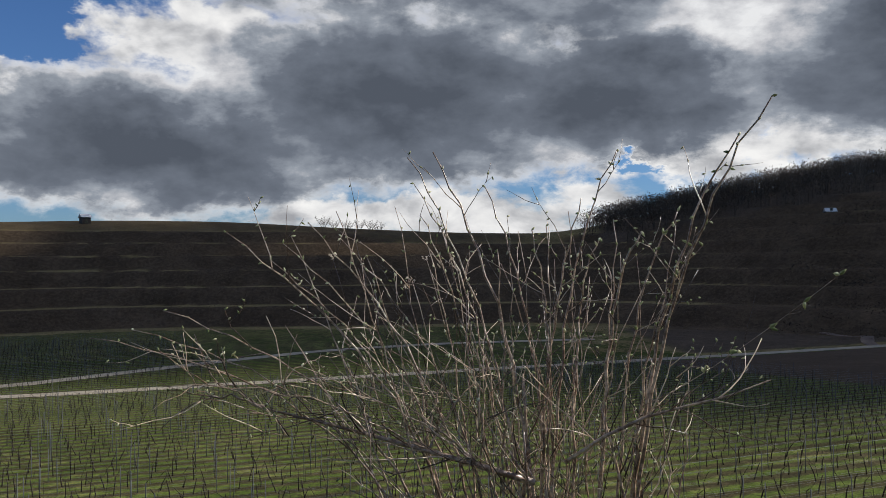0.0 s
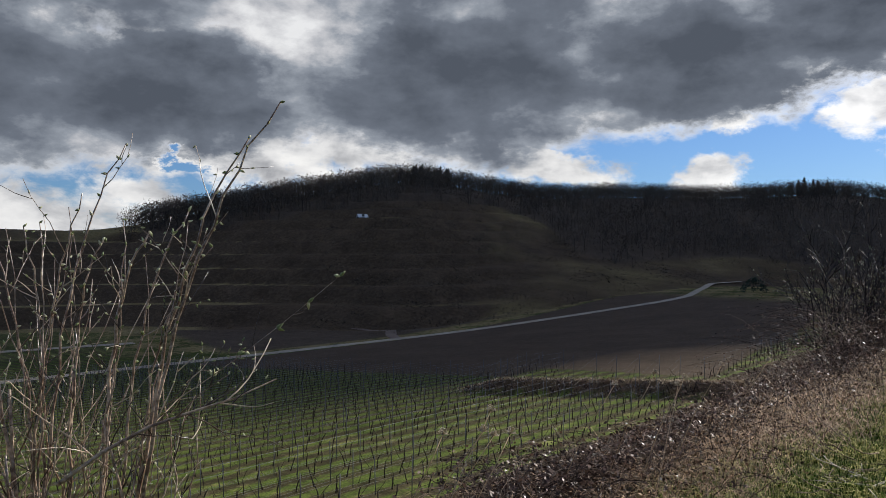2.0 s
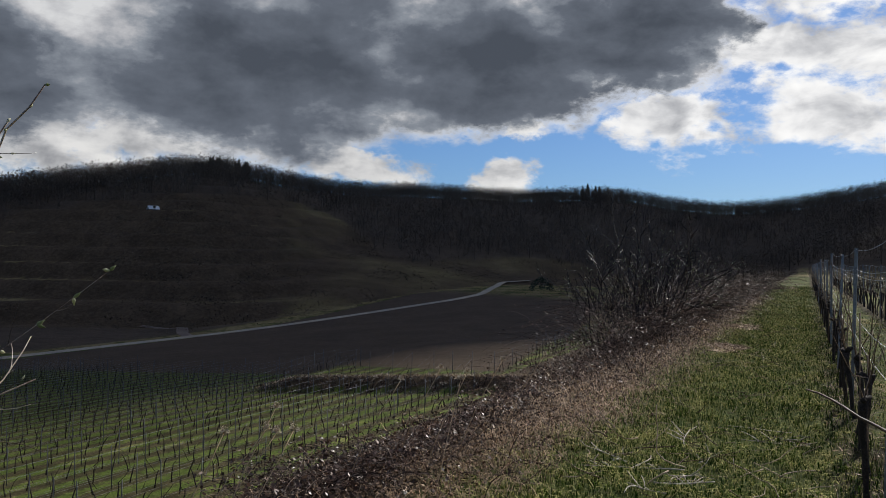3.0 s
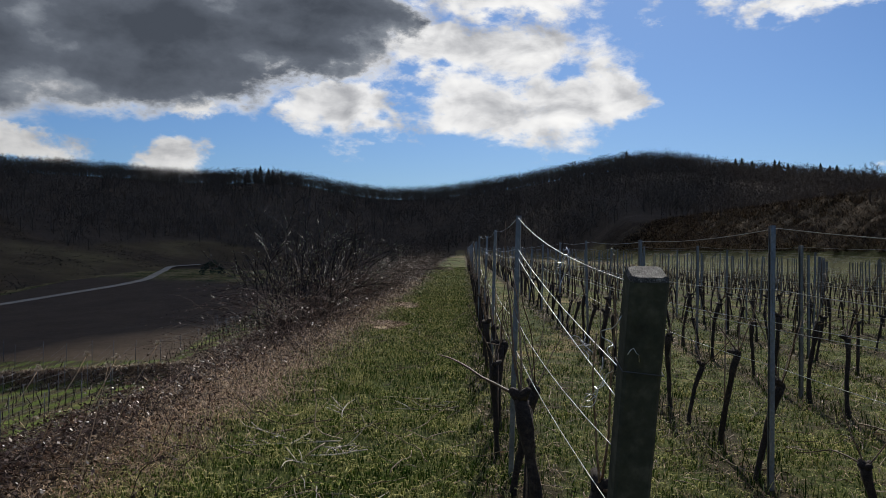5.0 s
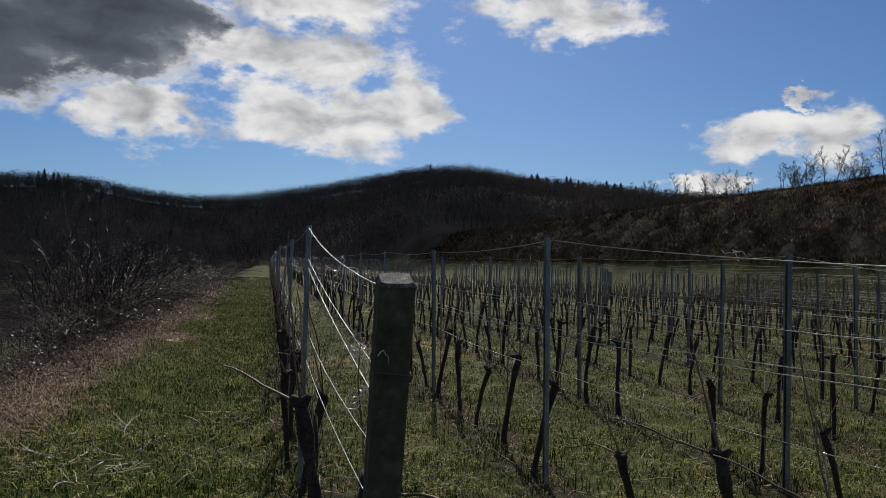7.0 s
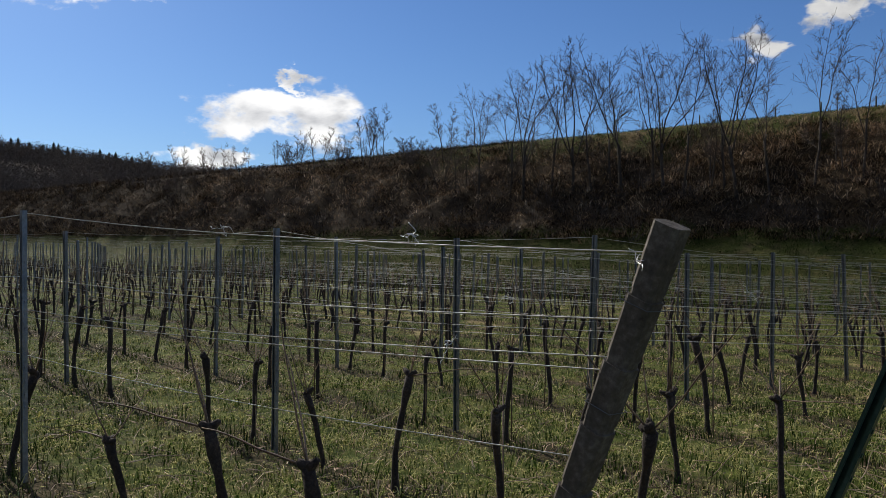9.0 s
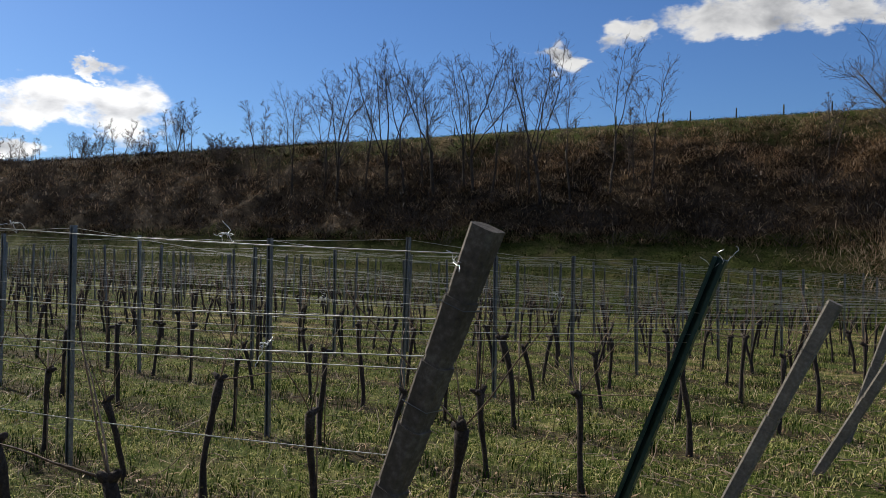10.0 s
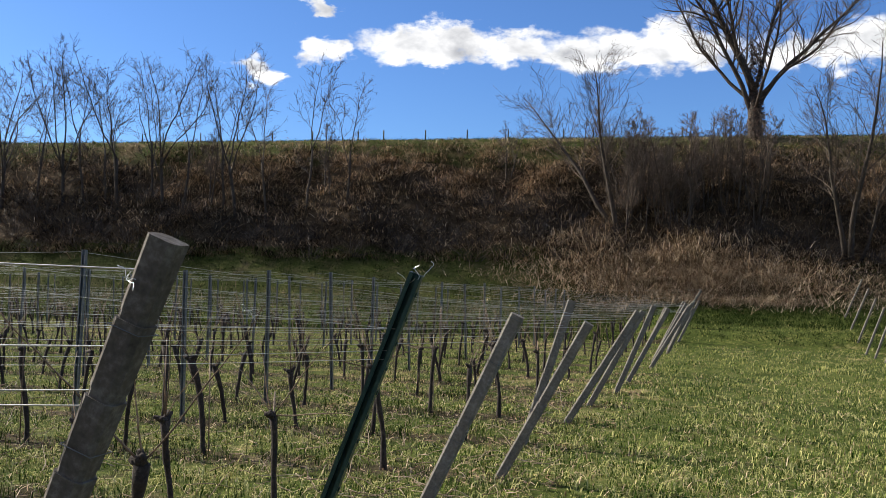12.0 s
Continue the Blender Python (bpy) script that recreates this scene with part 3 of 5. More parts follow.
def put_post(u, v, scale=1.0):
    ob = new("vine_post", post_mesh)
    ob.matrix_world = Matrix.Translation(on_ground(u, v)) @ Euler((rnd.gauss(0, 0.018), rnd.gauss(0, 0.018), turn + rnd.gauss(0, 0.1))).to_matrix().to_4x4() @ Matrix.Diagonal((1, 1, scale, 1))
    tagged(ob, "slender galvanised steel vine post with hook notches", "vine post", "posts of the upper vineyard")


ROW_COUNT = 19
post_tops = {}
for k in range(ROW_COUNT):
    for j in range(24 if k < 4 else 17):
        u = 6.25 + SLIP * k + POST_GAP * j + rnd.gauss(0, 0.06)
        scale = 1 + rnd.gauss(0, 0.02)
        put_post(u, row_v(k), scale)
        post_tops[k, j] = (u, scale)


# vines: a gnarled trunk with pruned canes
def vine(seed):
    r = random.Random(seed)
    trunk, canes = Shape(), Shape()
    tall = r.uniform(0.68, 0.95)
    pts = bend(r, (0, 0, -0.08), (r.gauss(0, 0.05), r.gauss(0, 0.05), 1), tall, 8, 0.085, 0.09)
    rad = [0.034, 0.025, 0.021, 0.022, 0.019, 0.021, 0.02, 0.027, 0.03]
    rad = [q * r.uniform(0.85, 1.3) for q in rad]
    trunk.tube(pts, rad, 7)
    head = pts[-1]
    for _ in range(r.randint(2, 4)):
        a = Vector((r.gauss(0, 0.7), r.gauss(0, 0.7), r.uniform(0.0, 1.0))).normalized()
        trunk.tube([head - a * 0.01, head + a * 0.03, head + a * r.uniform(0.05, 0.09)], [0.027, 0.023, 0.013], 6)
    for _ in range(r.choice((2, 2, 3, 3))):
        a = Vector((r.choice((-1, 1, 1, 1)) * r.uniform(0.05, 0.95), r.gauss(0, 0.15), 1))
        run = bend(r, head, a, r.uniform(0.45, 1.05), 8, 0.07)
        canes.tube(run, [0.0056 - 0.0004 * i for i in range(9)], 4)
    if r.random() < 0.12:
        a = Vector((r.choice((-1, 1)), r.gauss(0, 0.15), 0.25))
        canes.tube(bend(r, head, a, r.uniform(0.4, 0.9), 7, 0.1, -0.05), [0.007 - 0.0005 * i for i in range(8)], 4)
    if not canes.verts:
        canes.tube([head, head + Vector((0.02, 0, 0.14))], [0.006, 0.004], 4)
    if r.random() < 0.5:
        canes.tube([Vector((0.05, 0, -0.05)), Vector((0.04, 0.01, r.uniform(0.9, 1.25)))], [0.006, 0.006], 5)
    return trunk, canes


vine_kinds = []
for i in range(9):
    trunk, canes = vine(100 + i)
    vine_kinds.append((trunk.mesh("trunk", vine_bark, True), canes.mesh("cane", cane_bark, True), trunk, canes))

spots = []
for k in range(ROW_COUNT):
    start = 2.95 + SLIP * k
    for i in range(104 if k < 4 else 74):
        spots.append((start + i * 0.94 + rnd.gauss(0, 0.07), row_v(k) + rnd.gauss(0, 0.03)))
spots.sort(key=lambda s: math.hypot(*s))
far_vines, far_canes = Shape(), Shape()
for i, (u, v) in enumerate(spots):
    if rnd.random() < 0.05:
        continue
    kind = vine_kinds[rnd.randrange(9)]
    m = Matrix.Translation(on_ground(u, v)) @ Euler((0, 0, turn + rnd.choice((0, math.pi)) + rnd.gauss(0, 0.4))).to_matrix().to_4x4() @ Matrix.Scale(rnd.uniform(0.88, 1.15), 4)
    if i < 300:
        ob = new("grapevine")
        ob.matrix_world = m
        tagged(ob, "pruned leafless grapevine with gnarled dark trunk in grass", "grapevine", "vines of the upper vineyard")
        part("cane", kind[1], None, part("trunk", kind[0], None, ob))
    else:
        for shape, far in ((kind[2], far_vines), (kind[3], far_canes)):
            base = len(far.verts)
            far.verts += [tuple(m @ Vector(p)) for p in shape.verts]
            far.faces += [tuple(q + base for q in f) for f in shape.faces]
            far.slots += shape.slots
thing("distant_vines", far_vines, vine_bark, Matrix(), "rows of pruned dark vine trunks further into the vineyard", "grapevines", kind="stuff")
thing("distant_canes", far_canes, cane_bark, Matrix(), "pruned brown canes tied up along the rows", "vine canes", kind="stuff")


# trellis wires, strung from post to post with a little slack
def strung(points, slack):
    run = []
    for a, b in zip(points[:-1], points[1:]):
        for i in range(6):
            t = i / 6
            run.append(a.lerp(b, t) - Vector((0, 0, 4 * slack * t * (1 - t))))
    return run + [points[-1]]


END_LEANS = {1: 21.8, 2: 20.8, 3: 25, 4: 28.5, 5: 17.4, 6: 31, 7: 28, 8: 22}
END_BASES = {1: 1.91, 2: 1.71, 3: 1.54, 4: 1.22, 5: 1.24, 6: 0.90, 7: 0.70, 8: 0.34}


def end_base(k):
    return END_BASES.get(k, 1.95 - 0.2 * k + 0.12 * math.sin(k * 2.1))


def end_lean(k):
    return radians(END_LEANS.get(k, 24 + (k * 5) % 7))


# height of each wire at the steel posts, its slack, and where it is tied to the end post
WIRES = ((0.86, 0.02, 1.05), (1.12, 0.02, 1.32), (1.17, 0.03, 1.36), (1.40, 0.025, 1.47), (1.83, 0.02, 1.66))
WOOD_WIRES = ((0.90, 0.02, 0.98), (1.12, 0.03, 1.14), (1.56, 0.02, 1.25), (1.62, 0.03, 1.33), (1.84, 0.03, 1.55))
for k in range(ROW_COUNT):
    for order, (z, slack, tie) in enumerate(WIRES if k else WOOD_WIRES):
        if k > 1 and (order == 0 or (order == 2 and k > 9)):
            continue
        tie = min(tie, 1.46) if k > 1 else tie
        reach = on_ground(end_base(k) - tie * math.tan(end_lean(k)), row_v(k), tie) if k else on_ground(2.45 - tie * math.tan(radians(18)), row_v(0) + 0.035, tie)
        pts = [reach]
        count = 24 if k < 4 else 17
        for j in range(count):
            u, scale = post_tops[k, j]
            pts.append(on_ground(u, row_v(k) + 0.026, z * scale))
        wires = Shape()
        wires.tube(strung(pts, slack + rnd.uniform(0, 0.02)), 0.0016 if k == 0 else 0.0026 if k == 1 else 0.0016, 3, cap=False)
        thing("trellis_wire", wires, wire_mat, Matrix(), "thin galvanised trellis wire strung along the vine row", "wire", "wires of the upper vineyard")


# knots of loose wire ends and tensioners on the wires
def tangle(u, k, height, size, seed):
    r = random.Random(seed)
    s = Shape()
    for _ in range(5):
        way = (r.gauss(0, 1), r.gauss(0, 0.7), r.gauss(0, 0.6))
        s.tube(bend(r, (r.gauss(0, 0.2) * size, 0, 0), way, size * r.uniform(0.6, 1.5), 9, 0.45), 0.0013, 4)
    for a in (-1, 1):
        s.tube([(a * size * 0.3, 0, 0), (a * size * 0.12, 0.004, 0.003), (a * size * 0.02, 0, 0)], [0.0018, 0.003, 0.0025], 6)
    thing("wire_tangle", s, wire_mat, Matrix.Translation(on_ground(u, row_v(k) + 0.03, height)) @ Matrix.Rotation(turn, 4, "Z"), "knot of loose wire ends on a trellis wire", "wire", "wire knots")


for u, k, height, size in ((3.3, 0, 1.61, 0.11), (2.85, 0, 1.34, 0.07), (2.55, 0, 1.24, 0.08), (2.1, 1, 1.33, 0.06), (2.3, 1, 1.70, 0.07), (3.6, 1, 1.74, 0.08), (1.9, 2, 1.5, 0.06), (3.4, 2, 1.4, 0.07)):
    tangle(u, k, height, size, int(u * 100))


# end posts, leaning outward from the rows
def lean_pose(u, v, lean, sway=0.0):
    p = on_ground(u, v)
    return Matrix.Translation(p) @ Matrix.Rotation(turn, 4, "Z") @ Matrix.Rotation(-lean, 4, "Y") @ Matrix.Rotation(sway, 4, "X")


def taper_box(s, half0, half1, z0, z1, bevel, slot=0):
    """A square post with chamfered edges."""
    base = len(s.verts)
    for half, z in ((half0, z0), (half1, z1)):
        c = half - bevel
        for x, y in ((c, half), (half, c), (half, -c), (c, -half), (-c, -half), (-half, -c), (-half, c), (-c, half)):
            s.verts.append((x, y, z))
    for i in range(8):
        s.faces.append((base + (i + 1) % 8, base + i, base + i + 8, base + (i + 1) % 8 + 8))
        s.slots.append(slot)
    s.faces += [tuple(range(base, base + 8)), tuple(range(base + 15, base + 7, -1))]
    s.slots += [slot, slot]


def concrete_post(tall, half, courses, stone=concrete):
    ob = new("end_post")
    s = Shape()
    gap = 0.011
    steps = tall / courses
    taper_box(s, half * 0.86, half * 0.84, -0.35, tall - 0.02, 0.012)
    part("core", s, stone, ob, smooth=False)
    for i in range(courses):
        c = Shape()
        taper_box(c, half * (0.965 - 0.008 * i), half * (1.03 - 0.008 * i), i * steps + gap, (i + 1) * steps - (gap if i < courses - 1 else 0), 0.014)
        part("course", c, stone, ob, smooth=False)
    for z in (0.72, 1.3, 1.62):
        if z < tall:
            c = Shape()
            e = half * 1.03
            c.tube([(e, e, z), (-e, e, z + 0.004), (-e, -e, z), (e, -e, z - 0.004), (e, e, z)], 0.0016, 4, cap=False)
            part("wire_loop", c, dull_steel, ob)
    return ob


def coil(ob, z, half, seed):
    r = random.Random(seed)
    c = Shape()
    for _ in range(3):
        a = r.uniform(0, 6.28)
        c.tube(bend(r, (half * math.cos(a), half * math.sin(a), z), (r.gauss(0, 1), r.gauss(0, 1), r.gauss(0, 0.6)), r.uniform(0.05, 0.14), 9, 0.5), 0.0011, 4)
    part("wire_ends", c, wire_mat, ob)


wood_post = new("end_post")
s = Shape()
taper_box(s, 0.043, 0.041, -0.4, 1.66, 0.007)
part("shaft", s, old_wood, wood_post, smooth=False)
s = Shape()
taper_box(s, 0.041, 0.036, 1.661, 1.670, 0.01)
part("cut_top", s, end_grain, wood_post, "rough end grain with pale specks painted as glints", smooth=False)
for z in (0.75, 1.05, 1.45):
    s = Shape()
    s.tube([(0.045, 0.045, z), (-0.045, 0.045, z + 0.01), (-0.045, -0.045, z), (0.045, -0.045, z - 0.01), (0.045, 0.045, z)], 0.0015, 4, cap=False)
    part("wire_loop", s, dull_steel, wood_post)
coil(wood_post, 1.5, 0.06, 3)
wood_post.matrix_world = lean_pose(2.45, row_v(0) + 0.035, radians(18))
tagged(wood_post, "squared weathered wooden end post with pale-specked top and wire loops", "post", "end posts of the rows")

near_post = concrete_post(1.86, 0.044, 9)
near_post.matrix_world = lean_pose(end_base(1), row_v(1), end_lean(1))
coil(near_post, 1.75, 0.06, 8)
tagged(near_post, "leaning square concrete end post cast in stacked courses", "post", "end posts of the rows")

green_post = new("end_post")
s = Shape()
for x0, x1, y0, y1 in ((-0.03, 0.03, -0.022, -0.016), (-0.03, -0.024, -0.016, 0.022), (0.024, 0.03, -0.016, 0.022), (-0.024, -0.012, 0.016, 0.022), (0.012, 0.024, 0.016, 0.022)):
    s.block((x0, y0, -0.3), (x1, y1, 1.82))
for i in range(12):
    s.block((-0.036, -0.005, 0.4 + i * 0.12), (-0.03, 0.005, 0.42 + i * 0.12))
part("profile", s, green_steel, green_post, smooth=False)
coil(green_post, 1.8, 0.03, 5)
green_post.matrix_world = lean_pose(end_base(2), row_v(2), end_lean(2))
tagged(green_post, "leaning dark green steel end post with wire ends", "post", "end posts of the rows")

plain_post = concrete_post(1.65, 0.045, 2, lit_concrete)
plain_post.matrix_world = lean_pose(end_base(3), row_v(3), end_lean(3))
tagged(plain_post, "slim leaning grey concrete end post at a row end", "post", "end posts of the rows")
for k in range(4, ROW_COUNT):
    ob = copy_thing(plain_post, lean_pose(end_base(k), row_v(k), end_lean(k), rnd.gauss(0, 0.03)) @ Matrix.Scale(rnd.uniform(0.95, 1.05), 4))
# a second vineyard across the headland
for i in range(6):
    copy_thing(plain_post, Matrix.Translation(on_ground(-7.0 - 0.2 * i, 27.0 + 1.84 * i)) @ Matrix.Rotation(turn, 4, "Z") @ Matrix.Rotation(radians(-17 - i), 4, "Y") @ Matrix.Diagonal((0.7, 0.7, 1.0, 1)))


# ---- lower vineyards ----
def lower_rows(name, u0, u1, v0, v1, gap, seed, label):
    r = random.Random(seed)
    posts, wires, stocks = Shape(), Shape(), Shape()
    v = v0
    while v > v1:
        u = u0 + r.uniform(0, 2)
        last = None
        while u < u1:
            x, y = xy(u, v)
            z, scrub, soil, wooded, dry, dark, tended = [float(q) for q in land(x, y)]
            if soil > 0.3 or dark > 0.6 or wooded > 0.3:
                last = None
                u += 4.5
                continue
            p = Vector((x, y, z))
            if abs(u - u0) < 400:
                posts.tube([p - Vector((0, 0, 0.1)), p + Vector((r.gauss(0, 0.03), r.gauss(0, 0.03), r.uniform(1.7, 2.0)))], 0.022, 4)
            if last is not None:
                for h in (0.75, 1.2, 1.65):
                    wires.tube([last + Vector((0, 0, h)), p + Vector((0, 0, h))], 0.0035, 3, cap=False)
                for i in range(1, 4):
                    q = last.lerp(p, i / 4)
                    stocks.tube(bend(r, q, (r.gauss(0, 0.1), r.gauss(0, 0.1), 1), r.uniform(0.7, 1.0), 3, 0.12), [0.035, 0.03, 0.03, 0.02], 4)
                    stocks.tube(bend(r, q + Vector((0, 0, 0.75)), (r.gauss(0, 0.5), r.gauss(0, 0.5), 0.9), 0.7, 3, 0.15), [0.014, 0.012, 0.01, 0.008], 3)
            last = p
            u += 4.5
        v -= gap
    thing(name + "_posts", posts, dull_steel, Matrix(), label + ": thin grey posts in long rows", "vine posts", kind="stuff")
    thing(name + "_wires", wires, steel, Matrix(), label + ": taut wires glinting along the rows", "wires", kind="stuff")
    thing(name + "_vines", stocks, vine_bark, Matrix(), label + ": dark pruned stocks", "grapevines", kind="stuff")


lower_rows("lower_vineyard", -75, 95, -23, -106, 1.9, 21, "lower vineyard")
lower_rows("valley_vineyard", -95, 20, -116, -185, 2.1, 22, "vineyard beyond the farm road")
lower_rows("scarp_vineyard", 84, 112, -24, -40, 1.9, 23, "small vineyard above the scarp")


# ---- trees of the bank ----
def branchy(r, limbs, twigs, start, way, length, radius, depth, wobble=0.13, lift=0.05, many=1.0):
    steps = 5 if depth > 1 else 4
    pts = bend(r, start, way, length, steps, wobble, lift)
    end = radius * 0.45
    rad = [radius + (end - radius) * i / steps for i in range(steps + 1)]
    (limbs if radius > 0.028 else twigs).tube(pts, rad, 6 if radius > 0.028 else 3, cap=radius > 0.028)
    if depth == 0:
        return
    for i in range(round(many * (r.randint(6, 8) if depth > 1 else r.randint(6, 10)))):
        t = r.uniform(0.3, 1.0)
        k = min(int(t * steps), steps - 1)
        p = pts[k].lerp(pts[k + 1], t * steps - k)
        a = (pts[k + 1] - pts[k]).normalized()
        out = Vector((r.gauss(0, 1), r.gauss(0, 1), r.gauss(0, 0.4)))
        out = (out - a * out.dot(a)).normalized()
        branchy(r, limbs, twigs, p, a * 0.85 + out * r.uniform(0.4, 0.85) + Vector((0, 0, 0.05)), length * r.uniform(0.26, 0.46), max(radius * (1 - 0.55 * t) * r.uniform(0.36, 0.55), 0.008), depth - 1, wobble, lift, many)


def stem(r, limbs, twigs, start, way, tall, thick, first=0.35, reach=0.24, count=15, wobble=0.055):
    """An upright bare stem with ascending branches, twigs and twiglets."""
    run = bend(r, start, way, tall, 10, wobble, 0.02)
    limbs.tube(run, [thick * (1 - 0.088 * k) for k in range(11)], 6)
    for i in range(count):
        t = first + (0.97 - first) * (i + r.random()) / count
        k = min(int(t * 10), 9)
        a = (run[k + 1] - run[k]).normalized()
        turn_ = r.uniform(0, 6.28)
        out = Vector((math.cos(turn_), math.sin(turn_), 0.1))
        long = tall * reach * r.uniform(0.55, 1.1) * (1.2 - 0.75 * t)
        limb = bend(r, run[k].lerp(run[k + 1], t * 10 - k), a * 0.6 + out * r.uniform(0.5, 0.9), long, 6, 0.11, 0.09)
        fat = max(thick * (1.05 - t) * 0.34, 0.010)
        twigs.tube(limb, [fat * (1 - 0.12 * q) for q in range(7)], 4, cap=False)
        for _ in range(r.randint(7, 11)):
            q = r.randint(1, 5)
            b = (limb[q + 1] - limb[q]).normalized()
            o = Vector((r.gauss(0, 1), r.gauss(0, 1), r.gauss(0, 0.6))).normalized()
            twig = bend(r, limb[q].lerp(limb[q + 1], r.random()), b * 0.75 + o * 0.7, long * r.uniform(0.3, 0.6), 4, 0.16, 0.06)
            twigs.tube(twig, [0.0075, 0.007, 0.0065, 0.006, 0.005], 3, cap=False)
            for _ in range(r.randint(2, 4)):
                p = twig[r.randint(1, 4)]
                o = Vector((r.gauss(0, 1), r.gauss(0, 1), r.gauss(0.2, 0.7))).normalized()
                twigs.tube([p, p + (b * 0.4 + o * 0.6) * long * 0.12, p + (b * 0.5 + o) * long * 0.2], [0.0055, 0.005, 0.004], 3, cap=False)


def bare_tree(seed, tall, stems, lean, thick, first=0.35, reach=0.24, count=15):
    r = random.Random(seed)
    limbs, twigs = Shape(), Shape()
    for i in range(stems):
        a = 6.28 * i / stems + r.uniform(0, 1.2)
        off = Vector((math.cos(a), math.sin(a), 0)) * (0.3 if stems > 1 else 0.0) * r.uniform(0.4, 1.3)
        stem(r, limbs, twigs, off - Vector((0, 0, 0.3)), (math.cos(a) * lean, math.sin(a) * lean, 1), tall * r.uniform(0.8, 1.0), thick * r.uniform(0.75, 1.1), first, reach, count)
    return limbs.mesh("trunk", bark, True), twigs.mesh("crown", twig_bark, False)


def plant_tree(meshes, u, v, label, scale=1.0, category="tree", group="bare trees on the bank", spin=None):
    ob = new("bare_tree")
    ob.matrix_world = Matrix.Translation(on_ground(u, v)) @ Matrix.Rotation(rnd.uniform(0, 6.28) if spin is None else spin, 4, "Z") @ Matrix.Scale(scale, 4)
    tagged(ob, label, category, group)
    part("trunk", meshes[0], None, ob)
    part("crown", meshes[1], None, ob)
    return ob


def limb_of(r, limbs, twigs, start, way, long, fat, sprays):
    """A limb that curves upward, with ascending branches that end in fine sprays."""
    run = bend(r, start, way, long, 9, 0.11, 0.03)
    limbs.tube(run, [fat * (1 - 0.085 * k) for k in range(10)], 5)
    for i in range(sprays):
        t = 2.6 + 6.2 * (i + r.random()) / sprays
        k = min(int(t), 8)
        a = (run[k + 1] - run[k]).normalized()
        spin = r.uniform(0, 6.28)
        out = Vector((math.cos(spin), math.sin(spin), 0.15))
        reach = long * r.uniform(0.20, 0.40) * (1.25 - 0.09 * t)
        side = bend(r, run[k].lerp(run[k + 1], t - k), a * 0.7 + out * r.uniform(0.6, 1.1), reach, 6, 0.15, 0.06)
        twigs.tube(side, [max(fat * (0.42 - 0.03 * t), 0.011) * (1 - 0.11 * q) for q in range(7)], 4, cap=False)
        for _ in range(r.randint(5, 8)):
            q = r.randint(1, 5)
            b = (side[q + 1] - side[q]).normalized()
            o = Vector((r.gauss(0, 1), r.gauss(0, 1), r.gauss(0.2, 0.6))).normalized()
            twig = bend(r, side[q].lerp(side[q + 1], r.random()), b * 0.8 + o * 0.7, reach * r.uniform(0.3, 0.6), 4, 0.2, 0.03)
            twigs.tube(twig, [0.0085, 0.008, 0.0075, 0.0065, 0.005], 3, cap=False)
            for _ in range(r.randint(1, 2)):
                p = twig[r.randint(1, 4)]
                o = Vector((r.gauss(0, 1), r.gauss(0, 1), r.gauss(0.1, 0.7))).normalized()
                twigs.tube([p, p + (b * 0.4 + o * 0.7) * reach * 0.12, p + (b * 0.4 + o) * reach * 0.21], [0.0065, 0.006, 0.005], 3, cap=False)


def fan_tree(seed, tall, forks, spread, thick, low):
    """A tree whose short bole divides into limbs that fan out and rise."""
    r = random.Random(seed)
    limbs, twigs = Shape(), Shape()
    bole = bend(r, (0, 0, -0.4), (r.gauss(0, 0.06), r.gauss(0, 0.06), 1), tall * low + 0.4, 5, 0.05)
    limbs.tube(bole, [thick * 1.15, thick, thick * 0.95, thick * 0.9, thick * 0.86, thick * 0.8], 7)
    turn_ = r.uniform(0, 3.14)
    for i in range(forks):
        away = spread * ((i + 0.5) / forks * 2 - 1) * r.uniform(0.75, 1.25)
        across = r.gauss(0, spread * 0.4)
        way = (math.cos(turn_) * away - math.sin(turn_) * across, math.sin(turn_) * away + math.cos(turn_) * across, 1)
        limb_of(r, limbs, twigs, bole[r.choice((3, 4, 5)) if forks > 1 else 5], way, tall * (1 - low) * r.uniform(0.85, 1.08), thick * (0.5 if forks > 1 else 0.75), 12)
    for _ in range(2):
        limb_of(r, limbs, twigs, bole[r.randint(2, 4)], (r.gauss(0, 0.8), r.gauss(0, 0.8), 0.8), tall * r.uniform(0.2, 0.35), thick * 0.28, 5)
    return limbs.mesh("trunk", bark, True), twigs.mesh("crown", twig_bark, False)


slim = [fan_tree(300 + i, 9.0, 2, 0.24, 0.075, 0.40) for i in range(3)]
fans = [fan_tree(320 + i, 9.4, 3 + i % 2, 0.62, 0.10, 0.30) for i in range(4)]
sapling = [bare_tree(340 + i, 5.2, 2, 0.10, 0.05, 0.3, 0.24, 13) for i in range(3)]
shrub_small = [bare_tree(350 + i, 2.6, 5, 0.4, 0.022, 0.2, 0.35, 9) for i in range(3)]

plant_tree(slim[0], 15.3, 44.4, "single slender leafless tree standing on the bank", 0.84)
